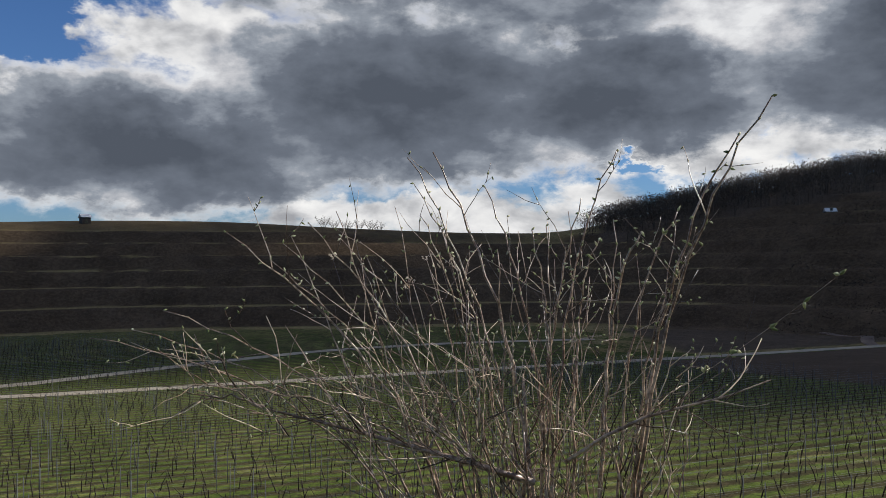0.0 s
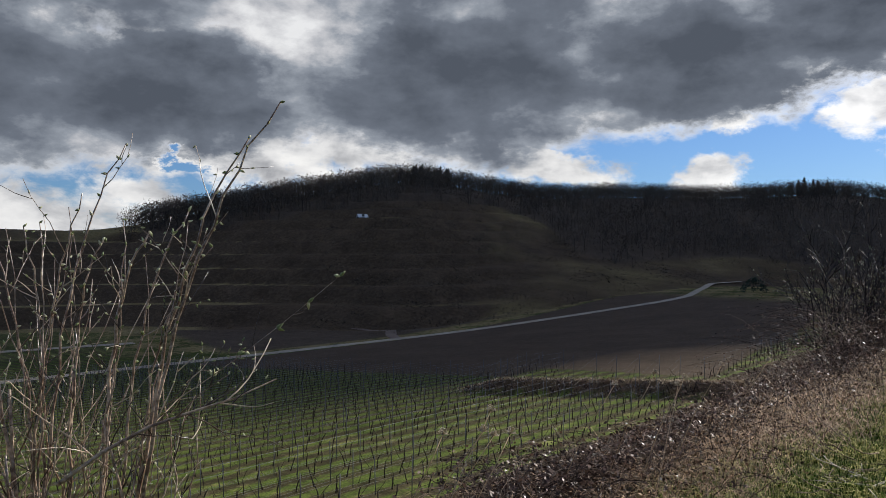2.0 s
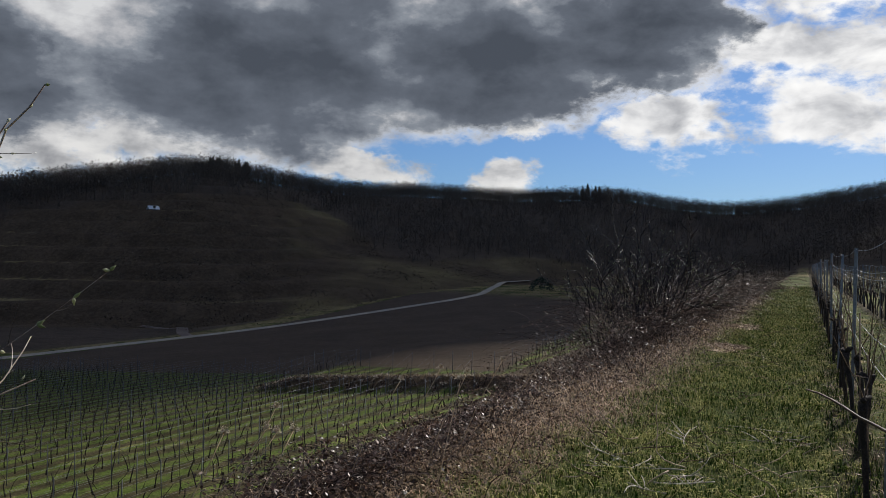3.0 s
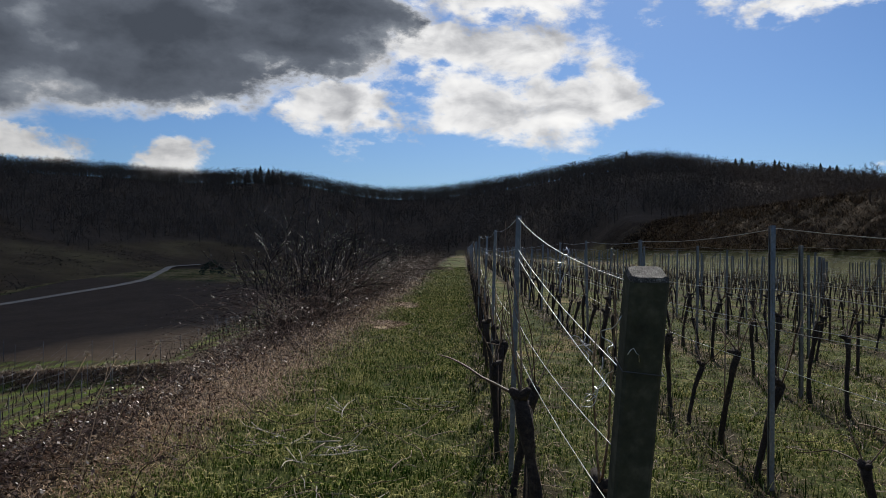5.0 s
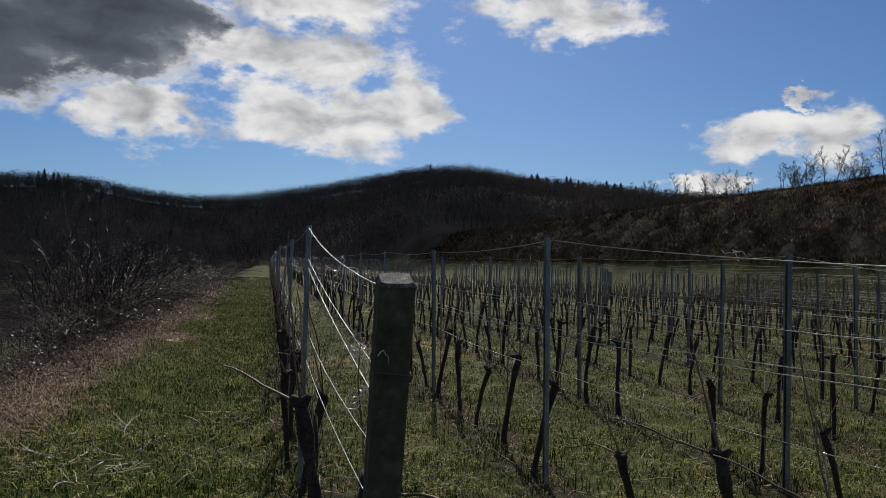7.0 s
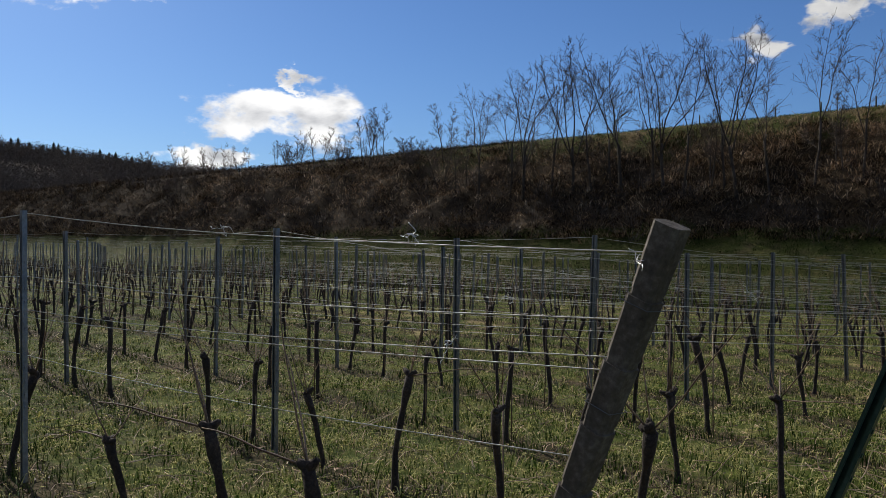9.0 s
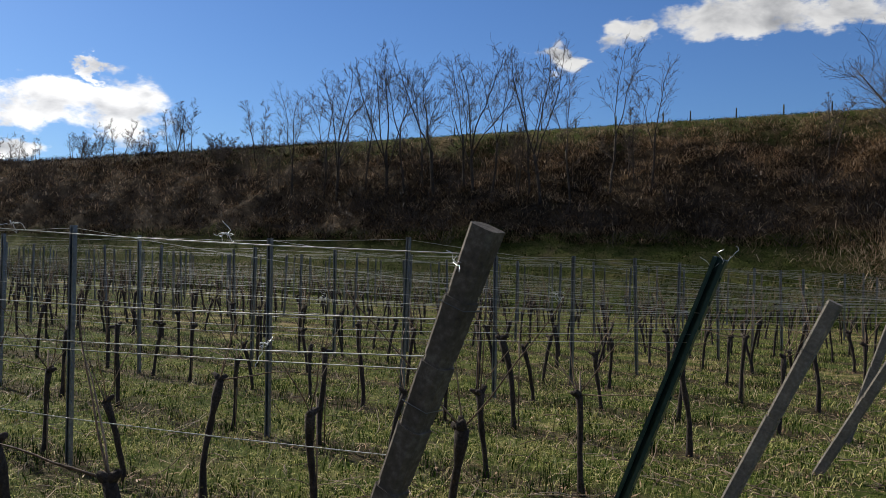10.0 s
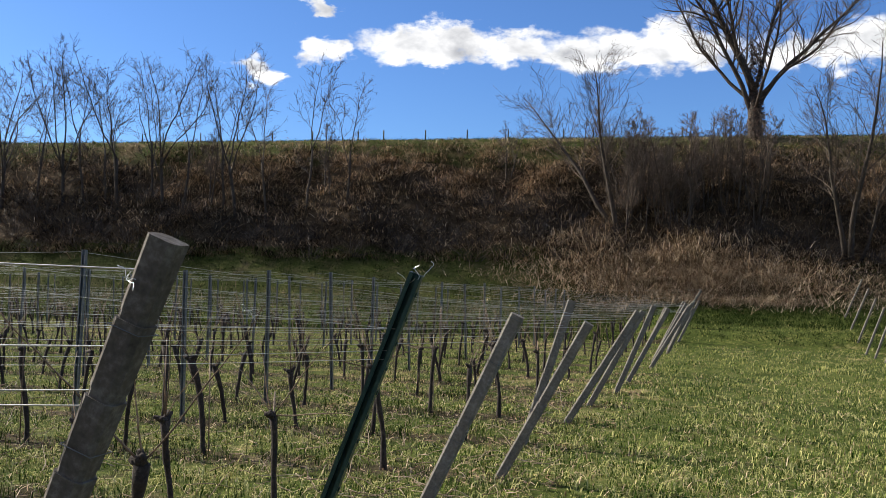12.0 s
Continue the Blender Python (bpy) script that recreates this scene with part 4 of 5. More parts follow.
for kind, u, v, scale in ((slim[1], 17.6, 44.3, 0.94), (sapling[1], 16.6, 44.8, 1.0), (slim[2], 19.9, 44.2, 0.9), (fans[0], 21.6, 44.0, 0.98), (slim[0], 22.5, 44.3, 0.98), (sapling[0], 23.6, 44.6, 1.1), (slim[1], 25.0, 44.1, 0.95), (fans[1], 26.1, 44.0, 0.98), (slim[2], 27.0, 44.3, 0.95),
                          (fans[2], 29.0, 44.0, 1.05), (slim[0], 30.1, 44.5, 0.9), (slim[1], 31.3, 44.2, 1.0), (fans[3], 32.6, 44.0, 1.05), (slim[2], 34.8, 44.6, 0.95), (fans[1], 36.8, 44.1, 1.08), (slim[0], 38.2, 44.4, 0.98), (fans[0], 41.2, 44.4, 0.84), (sapling[2], 43.5, 45.0, 1.1), (sapling[0], 46.2, 45.6, 1.0)):
    plant_tree(kind, u, v, "slender leafless tree rising from scrub on the bank", scale)
for i in range(84):
    plant_tree((sapling + shrub_small)[i % 6], 47 + i * 1.7 + rnd.gauss(0, 0.8), rnd.uniform(46, 51.5), "thin leafless sapling along the crest of the bank", rnd.uniform(0.6, 1.15), group="saplings of the crest")
r = random.Random(77)
limbs, twigs = Shape(), Shape()
stem(r, limbs, twigs, (0.1, 0, -0.3), (0.62, 0.15, 1), 9.0, 0.15, 0.3, 0.42, 26, 0.08)
stem(r, limbs, twigs, (0, 0.1, -0.3), (0.06, 0.1, 1), 8.4, 0.14, 0.35, 0.38, 26, 0.08)
stem(r, limbs, twigs, (0.2, -0.2, -0.3), (0.3, -0.2, 1), 6.0, 0.06, 0.4, 0.26, 12)
plant_tree((limbs.mesh("trunk", bark, True), twigs.mesh("crown", twig_bark, False)), 0.8, 43.6, "leafless spreading tree leaning over the scrubby bank", 1.0, spin=0.0)
for i in range(34):
    plant_tree(sapling[i % 3], rnd.uniform(-6.0, 0.8), rnd.uniform(43.0, 45.3), "thin leafless sapling in a thicket on the bank", rnd.uniform(0.75, 1.2) * (0.75 if i % 9 == 0 else 1.0), group="thicket saplings")
plant_tree(sapling[0], 6.8, 46.5, "pale bare sapling on the bank", 0.8, group="thicket saplings")
r = random.Random(79)
limbs, twigs = Shape(), Shape()
bole = bend(r, (0, 0, -0.8), (0.03, 0, 1), 3.2, 6, 0.03)
limbs.tube(bole, [0.52, 0.44, 0.40, 0.38, 0.36, 0.33, 0.28], 9)
for x, y, long, fat, at in ((0.05, 0.1, 11.0, 0.24, 6), (0.5, 0.15, 9.6, 0.16, 3), (-0.55, -0.1, 9.4, 0.16, 4), (0.95, 0.1, 8.0, 0.12, 5), (-1.1, 0.2, 7.6, 0.11, 5), (0.15, -0.7, 8.0, 0.11, 5), (-0.2, 0.75, 8.5, 0.11, 4), (0.3, 0.4, 9.5, 0.13, 6), (-0.3, -0.3, 9.5, 0.13, 6)):
    limb_of(r, limbs, twigs, bole[at], (x, y, 1), long, fat, 24)
big = limbs.mesh("trunk", bark, True), twigs.mesh("crown", twig_bark, False)
big_tree = plant_tree(big, -6.5, 50.0, "tall leafless tree with ivy-clad trunk on the crest", 1.0, spin=0.0)
ivy = Shape()
r = random.Random(5)
for i in range(3200):
    t = r.random()
    a = r.uniform(0, 6.28)
    wide = (0.46 - 0.22 * t) * r.uniform(0.75, 1.25)
    p = Vector((math.cos(a) * wide + 0.10 * t, math.sin(a) * wide, -0.4 + 5.6 * t ** 1.3))
    q = Vector((r.gauss(0, 1), r.gauss(0, 1), r.gauss(0, 1))).normalized() * 0.08
    o = Vector((r.gauss(0, 1), r.gauss(0, 1), r.gauss(0, 1))).normalized() * 0.07
    ivy.tri(p - q, p + o, p + q)
part("ivy", ivy, leaf_mat, big_tree, "brown-green ivy round the trunk", smooth=False)
r = random.Random(83)
limbs, twigs = Shape(), Shape()
for x, y, long, fat in ((0.28, 0.1, 8.0, 0.11), (-0.10, 0.2, 9.5, 0.12), (-0.45, 0.0, 6.5, 0.07)):
    stem(r, limbs, twigs, (x * 0.6, y * 0.5, -0.3), (x, y, 1), long, fat * 1.2, 0.3, 0.4, 22, 0.10)
plant_tree((limbs.mesh("trunk", bark, True), twigs.mesh("crown", twig_bark, False)), -9.5, 41.9, "crooked leafless tree at the foot of the bank", 1.05, spin=0.0)
plant_tree(slim[1], -11.8, 42.5, "leafless tree at the foot of the bank", 0.9)
plant_tree(shrub_small[1], -14, 45, "bare shrub on the bank", 1.2, group="thicket saplings")
plant_tree(sapling[2], -16.5, 47, "bare sapling on the bank", 1.1, group="thicket saplings")

# fence stakes along the crest
for i in range(16):
    s = Shape()
    s.tube([(0, 0, -0.2), (0.01, 0, 0.6), (0, 0.01, 1.05)], [0.05, 0.045, 0.04], 6)
    ob = thing("fence_stake", s, old_wood, Matrix.Translation(on_ground(-3 + i * 2.6 + rnd.gauss(0, 0.3), 52.5, -0.35)), "weathered wooden stake in meadow grass on the crest", "stake", "fence stakes of the crest")


# ---- scrub, grass and litter ----
def tufts(shape, count, where, blades, tall, spread, width, seed, droop=0.5):
    r = random.Random(seed)
    g = np.random.default_rng(seed)
    at = np.array([p for p in (where(r) for _ in range(count)) if p[0] is not None])
    xs, ys = xy(at[:, 0], at[:, 1])
    zs = land(xs, ys)[0]
    x, y, z, size = [np.repeat(q, blades) for q in (xs, ys, zs, at[:, 2])]
    n = len(x)
    a = g.uniform(0, 2 * np.pi, n)
    h = tall * size * g.uniform(0.5, 1.2, n)
    bx, by = x + g.normal(0, spread, n) * size, y + g.normal(0, spread, n) * size
    lean = g.uniform(0.1, droop, n) * h
    px, py = -np.sin(a) * width * size, np.cos(a) * width * size
    ca, sa = np.cos(a) * lean, np.sin(a) * lean
    mx, my, mz = bx + ca * 0.6, by + sa * 0.6, z + h * 0.62
    rows = [(bx - px, by - py, z - 0.01), (bx + px, by + py, z - 0.01), (mx + px * 0.7, my + py * 0.7, mz), (mx - px * 0.7, my - py * 0.7, mz), (bx + ca * 1.8, by + sa * 1.8, z + h * max(1 - 0.35 * droop, 0.45))]
    verts = np.stack([np.stack(q, -1) for q in rows], 1).reshape(-1, 3)
    k = len(shape.verts) + 5 * np.arange(n)
    shape.verts += verts.tolist()
    shape.faces += np.stack([k, k + 1, k + 2, k + 3], -1).tolist() + np.stack([k + 3, k + 2, k + 4], -1).tolist()
    shape.slots += [0] * (2 * n)


def field(u0, u1, v0, v1, near):
    def pick(r):
        for _ in range(30):
            u, v = r.uniform(u0, u1), r.uniform(v0, v1)
            d = math.hypot(u, v)
            clump = 0.5 + 0.5 * math.sin(u * 4.1 + 1.5 * math.sin(v * 2.3)) * math.sin(v * 3.7 + 1.2 * math.sin(u * 1.9))
            under = abs((v - 0.65 + 0.92) % 1.84 - 0.92) if v > -0.2 and u + 0.11 * v > 2.0 else 1.0
            if under < 0.28 and r.random() < 0.5:
                continue
            if d > 1.2 and r.random() < (near / max(near, d)) ** 2 * (0.2 + 0.8 * clump):
                return u, v, (0.55 + 1.1 * r.random() ** 2) * (1 + d * 0.012)
        return None, None, None
    return pick


lawn = Shape()
tufts(lawn, 76000, field(-10, 36, -2.2, 35, 8.0), 7, 0.052, 0.045, 0.0032, 31, 1.0)
tufts(lawn, 17000, field(2.0, 75, -2.1, 0.7, 22.0), 7, 0.05, 0.055, 0.0034, 47, 1.4)
thing("grass", lawn, grass_mat, Matrix(), "short tufted winter grass on path and between the rows", "grass", kind="stuff", smooth=False)
dry = Shape()
tufts(dry, 11000, field(-9, 32, 0.4, 34, 7.0), 5, 0.045, 0.17, 0.0024, 32, 3.2)
thing("dry_grass", dry, straw_mat, Matrix(), "bleached dead grass blades among the green", "grass", kind="stuff", smooth=False)


def verge(r):
    u = 2.0 + 45 * r.random() ** 1.8
    return u, -1.95 + r.gauss(0, 0.22) - 0.35 * r.random(), r.uniform(0.6, 1.4) * (0.4 + 0.6 * float(ease((u - 3) / 7)))


edge_grass = Shape()
tufts(edge_grass, 4600, verge, 7, 0.15, 0.14, 0.003, 33, 2.6)
tufts(edge_grass, 800, lambda r: (1.0 + 22 * r.random() ** 1.4, -2.6 - 1.8 * r.random() ** 1.3, r.uniform(0.6, 1.3)), 6, 0.15, 0.16, 0.003, 46, 2.4)
thing("verge_grass", edge_grass, verge_mat, Matrix(), "pinkish-brown dead grass along the path's edge", "grass", kind="stuff", smooth=False)


def on_bank(r):
    while True:
        u, v = -26 + 250 * r.random() ** 1.6, 40.8 + 8.4 * r.random() ** 1.4
        v = r.uniform(48, 56) if u > 42 and r.random() < 0.35 else v
        if r.random() < 0.25 + 0.75 * (0.5 + 0.5 * math.sin(u * 1.1 + 2 * math.sin(v * 0.9)) * math.sin(v * 1.3 + u * 0.37)) ** 1.5:
            return u, v, r.uniform(0.5, 1.5) * (1.0 + max(u, 0) * 0.010)


bank_scrub = Shape()
tufts(bank_scrub, 24000, on_bank, 10, 0.22, 0.26, 0.010, 34, 3.0)
thing("bank_scrub", bank_scrub, scrub_mat, Matrix(), "matted brown dead grass and weeds on the steep bank", "scrub", kind="stuff", smooth=False)
def bank_upper(r):
    u, v = -24 + 110 * r.random() ** 1.4, r.gauss(46.0, 1.8)
    # fewer pale tufts further along, in place of tree shade
    if r.random() < 0.75 * float(ease((u - 20) / 12)):
        return None, None, None
    if v < 39 or v > 50 or math.sin(u * 1.7 + 2 * math.sin(v * 1.1)) * math.sin(v * 1.9 + u * 0.5) < r.uniform(-0.8, 0.3):
        return None, None, None
    return u, v, r.uniform(0.5, 1.3) * (1.0 + max(u, 0) * 0.01)


bank_straw = Shape()
tufts(bank_straw, 15000, bank_upper, 10, 0.28, 0.24, 0.011, 42, 2.6)
# these tufts put sunlight on the bank by their pale colour
pale_tufts = Shape()
tufts(pale_tufts, 4200, bank_upper, 10, 0.30, 0.20, 0.010, 48, 2.4)
thing("lit_tufts", pale_tufts, pale_straw, Matrix(), "tufts of long dead grass on the bank, paled as if sunlit", "grass", kind="stuff", smooth=False)
thing("bank_straw", bank_straw, straw_mat, Matrix(), "sunlit pale dead grass on the upper bank", "grass", kind="stuff", smooth=False)
# thorn bushes crowded low on the bank; their dark mass also stands for shade
thorns = Shape()
r = random.Random(39)
for _ in range(900):
    u, v = -24 + 200 * r.random() ** 1.4, r.gauss(42.6, 1.9)
    if not 40.5 < v < 48:
        continue
    p = on_ground(u, v)
    for _ in range(26):
        a = r.uniform(0, 6.28)
        thorns.tube(bend(r, p + Vector((math.cos(a), math.sin(a), 0)) * r.uniform(0, 0.4), (math.cos(a) * 0.6, math.sin(a) * 0.6, 1), r.uniform(0.4, 1.3), 4, 0.25, -0.05), [0.012, 0.010, 0.009, 0.008, 0.007], 3, cap=False)
thing("bank_thorns", thorns, thorn_bark, Matrix(), "dark leafless thorn bushes scattered over the bank", "shrubs", kind="stuff", smooth=False)


def bank_top(r):
    return r.uniform(-24, 60), r.uniform(49, 54), r.uniform(0.6, 1.3)


def bank_strip(r):
    return r.uniform(-24, 70), 50.5 - abs(r.gauss(0, 1.5)), r.uniform(0.6, 1.3)


strip_grass = Shape()
tufts(strip_grass, 1800, bank_strip, 8, 0.09, 0.2, 0.009, 45, 3.0)
thing("crest_grass", strip_grass, grass_mat, Matrix(), "short olive grass on the upper edge of the bank", "grass", kind="stuff", smooth=False)
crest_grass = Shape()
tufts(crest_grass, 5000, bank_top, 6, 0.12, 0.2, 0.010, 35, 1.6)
# foot strip: tree shade is put into this grass's dark tone
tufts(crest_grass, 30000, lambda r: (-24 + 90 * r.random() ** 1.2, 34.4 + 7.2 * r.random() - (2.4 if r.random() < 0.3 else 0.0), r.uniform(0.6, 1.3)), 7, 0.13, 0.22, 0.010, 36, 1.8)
thing("bank_grass", crest_grass, weed_shade_mat, Matrix(), "green grass at foot and crest of the bank, darkened for shade at the foot", "grass", kind="stuff", smooth=False)


def pale_patch(r):
    u = r.gauss(-1.8, 3.2)
    return u, r.gauss(40.4 + 0.06 * u, 1.2), r.uniform(0.7, 1.7)


reeds = Shape()
tufts(reeds, 3600, pale_patch, 11, 0.34, 0.32, 0.0075, 37, 3.2)
tufts(reeds, 500, lambda r: (r.gauss(-9.0, 2.5), r.gauss(39.4, 0.8), r.uniform(0.5, 1.1)), 8, 0.28, 0.3, 0.0065, 38, 3.6)
thing("tall_dead_grass", reeds, pale_straw, Matrix(), "tall pale dead grass bent over at the bank's foot", "grass", kind="stuff", smooth=False)


weeds = Shape()
tufts(weeds, 2600, lambda r: (2.5 + 26 * r.random() ** 1.3, row_v(r.randrange(0, 12)) + r.gauss(0, 0.16), r.uniform(0.5, 1.3)), 7, 0.15, 0.06, 0.004, 40, 0.8)
thing("weeds", weeds, weed_shade_mat, Matrix(), "dark green weed tufts under the vines", "weeds", kind="stuff", smooth=False)

# pruned canes lying about
litter = Shape()
r = random.Random(41)
for _ in range(2400):
    u = 1.0 + 24 * r.random() ** 1.5
    v = r.choice((r.uniform(-1.7, 0.2), *(0.65 + ROW_GAP * r.randrange(0, 8) + r.gauss(0.9, 0.4) for _ in range(4)), 0.65 + ROW_GAP * r.randrange(0, 8) + r.gauss(0.9, 0.35)))
    p = on_ground(u, v, 0.035)
    a = r.uniform(0, 6.28)
    litter.tube(bend(r, p, (math.cos(a), math.sin(a), 0.04), r.uniform(0.12, 0.6), 6, 0.16), [0.0042, 0.004, 0.0038, 0.0035, 0.003, 0.0028, 0.0025], 4)
for _ in range(6):
    p = on_ground(r.gauss(6.5, 1.4), r.gauss(-0.9, 0.35), r.uniform(0.03, 0.10))
    a = r.uniform(0, 6.28)
    litter.tube(bend(r, p, (math.cos(a), math.sin(a), 0.1), r.uniform(0.5, 1.2), 7, 0.2), [0.006, 0.006, 0.0055, 0.005, 0.0045, 0.004, 0.0035, 0.003], 4)
thing("pruned_canes", litter, cane_bark, Matrix(), "pruned vine canes scattered over the grass", "canes", kind="stuff")

mulch = Shape()
r = random.Random(44)
for _ in range(12000):
    u, k = 1.5 + 26 * r.random() ** 1.5, r.randrange(0, 11)
    p = on_ground(u - 0.2 * k, 0.65 + ROW_GAP * k + r.gauss(0, 0.22), r.uniform(0.005, 0.03))
    a = r.uniform(0, 6.28)
    o = Vector((math.cos(a), math.sin(a), r.gauss(0, 0.3))) * r.uniform(0.02, 0.07)
    q = Vector((-math.sin(a), math.cos(a), r.gauss(0, 0.5))) * r.uniform(0.003, 0.009)
    mulch.quad(p - o, p + q, p + o, p - q)
thing("row_litter", mulch, copper_leaf, Matrix(), "brown leaf and straw litter under the vines", "litter", kind="stuff", smooth=False)
fallen = Shape()
r = random.Random(43)
for _ in range(10000):
    u = 2.6 + 30 * r.random() ** 1.7
    v = -2.25 + r.gauss(0, 0.24)
    p = on_ground(u, v, abs(r.gauss(0, 0.07)) + 0.01)
    o = Vector((r.gauss(0, 1), r.gauss(0, 1), r.gauss(0, 0.6))).normalized() * r.uniform(0.007, 0.017) * (1 + u * 0.02)
    q = Vector((r.gauss(0, 1), r.gauss(0, 1), r.gauss(0, 0.6))).normalized() * r.uniform(0.006, 0.013) * (1 + u * 0.02)
    fallen.quad(p - o, p + q, p + o, p - q)
thing("fallen_leaves", fallen, copper_leaf, Matrix(), "coppery dead leaves littering the edge of the path", "leaves", kind="stuff", smooth=False)
pile = Shape()
for _ in range(18):
    p = on_ground(r.gauss(6.6, 1.5), r.gauss(-0.85, 0.4), r.uniform(0.012, 0.03))
    a = r.uniform(0, 6.28)
    run = [Vector((q.x, q.y, p.z + 0.3 * (q.z - p.z))) for q in bend(r, p, (math.cos(a), math.sin(a), 0.03), r.uniform(0.3, 0.9), 8, 0.14)]
    pile.tube(run, [0.006, 0.006, 0.0055, 0.005, 0.005, 0.0045, 0.004, 0.0035, 0.003], 5)
    for _ in range(3):
        k = r.randint(2, 6)
        b = a + r.choice((-1, 1)) * r.uniform(0.5, 1.1)
        pile.tube(bend(r, run[k], (math.cos(b), math.sin(b), 0.06), r.uniform(0.08, 0.3), 4, 0.2), [0.0045, 0.004, 0.0035, 0.003, 0.0025], 4)
thing("branch_litter", pile, pale_wood, Matrix(), "pale broken branches strewn on the grass path", "branches", kind="stuff")

# bare straw patches on the path
for u, v, size in ((17.5, -1.3, 0.7), (23.6, -1.4, 0.8)):
    s = Shape()
    ring = [on_ground(u + math.cos(t) * size * (1.3 + 0.2 * math.sin(3 * t)), v + math.sin(t) * size * 0.55, 0.02) for t in np.linspace(0, 6.1, 16)]
    mid = on_ground(u, v, 0.06)
    for a, b in zip(ring, ring[1:] + ring[:1]):
        s.tri(mid, a, b)
    r = random.Random(int(u))
    for _ in range(260):
        p = on_ground(u + r.gauss(0, size * 0.55), v + r.gauss(0, size * 0.25), 0.03)
        a = r.uniform(0, 6.28)
        s.tube([p, p + Vector((math.cos(a) * 0.2, math.sin(a) * 0.2, r.uniform(0, 0.06)))], 0.006, 3)
    thing("straw_patch", s, straw_mat, Matrix(), "flat patch of pale straw lying on the grass path", "straw", "straw patches", kind="stuff", smooth=False)

# ---- hedge of brambles along the terrace edge ----
r = random.Random(51)
brambles, leaves = Shape(), Shape()


def hedge_top(u):
    return 0.26 + 0.9 * float(ease((u - 10.5) / 9)) + 0.08 * math.sin(u * 0.5)


for i in range(3600):
    u = 5.0 + 50 * r.random() ** 1.5
    v = -3.1 + r.gauss(0, 0.5) * (0.5 + 0.5 * float(ease((u - 7) / 5)))
    p = on_ground(u, v, -0.05)
    a = r.uniform(0, 6.28)
    tall = hedge_top(u) * r.uniform(0.5, 1.4)
    fat = 0.0028 + u * 0.0001
    pts, q, way = [p], p.copy(), Vector((math.cos(a) * 0.5, math.sin(a) * 0.5, 1.2)).normalized()
    for k in range(7):
        q = q + way * tall * 0.28
        way = (way + Vector((math.cos(a) * 0.22 + r.gauss(0, 0.14), math.sin(a) * 0.22 + r.gauss(0, 0.14), -0.20 + r.gauss(0, 0.1)))).normalized()
        pts.append(q.copy())
        if r.random() < 0.75:
            for _ in range(2):
                c = q + Vector((r.gauss(0, 0.05), r.gauss(0, 0.05), r.gauss(0, 0.04)))
                o = Vector((r.gauss(0, 1), r.gauss(0, 1), r.gauss(0, 0.7))).normalized() * r.uniform(0.010, 0.022) * (1 + u * 0.012)
                o2 = Vector((r.gauss(0, 1), r.gauss(0, 1), r.gauss(0, 0.7))).normalized() * r.uniform(0.008, 0.017) * (1 + u * 0.012)
                leaves.quad(c - o, c + o2, c + o, c - o2)
    brambles.tube(pts, [fat * (1 - 0.09 * k) for k in range(8)], 3, cap=False)
for i in range(650):
    u = 4.0 + 16 * r.random() ** 1.3
    p = on_ground(u, -2.45 + r.gauss(0, 0.32), 0.0)
    a = r.uniform(0, 6.28)
    run = bend(r, p, (math.cos(a), math.sin(a), 0.9), r.uniform(0.2, 0.6), 6, 0.22, -0.16)
    run = [Vector((q.x, q.y, max(q.z, p.z - 0.05))) for q in run]
    brambles.tube(run, [0.0035, 0.0033, 0.003, 0.0028, 0.0025, 0.002, 0.0016], 3, cap=False)
    for q in run[1:]:
        o = Vector((r.gauss(0, 1), r.gauss(0, 1), r.gauss(0, 0.7))).normalized() * r.uniform(0.010, 0.024)
        o2 = Vector((r.gauss(0, 1), r.gauss(0, 1), r.gauss(0, 0.7))).normalized() * r.uniform(0.008, 0.018)
        leaves.quad(q - o, q + o2, q + o, q - o2)
thing("bramble_thicket", brambles, bramble_bark, Matrix(), "tangled arching bramble stems along the terrace edge", "brambles", kind="stuff")
thing("bramble_leaves", leaves, leaf_mat, Matrix(), "dark red-brown withered bramble leaves", "leaves", kind="stuff", smooth=False)


def hedge_shrub(seed, tall, stems):
    r = random.Random(seed)
    limbs, twigs, knobs = Shape(), Shape(), Shape()
    for _ in range(stems):
        a = r.uniform(0, 6.28)
        branchy(r, limbs, twigs, (math.cos(a) * r.uniform(0.1, 0.8), math.sin(a) * r.uniform(0.1, 0.6), -0.2), (math.cos(a) * 0.25 - 0.08, math.sin(a) * 0.25, 1.1), tall * r.uniform(0.5, 1.0), 0.016, 2, 0.14, 0.0, 0.55)
    for p in twigs.verts[::9]:
        if r.random() < 0.35:
            c = Vector(p)
            knobs.tube([c, c + Vector((r.gauss(0, 0.01), r.gauss(0, 0.01), 0.018))], [0.008, 0.003], 4)
    return limbs.mesh("stem", thorn_bark, True) if limbs.verts else None, twigs.mesh("twig", thorn_bark, False), knobs.mesh("bud", bud_mat, False)


shrubs = [hedge_shrub(400 + i, 2.1, 16) for i in range(3)]
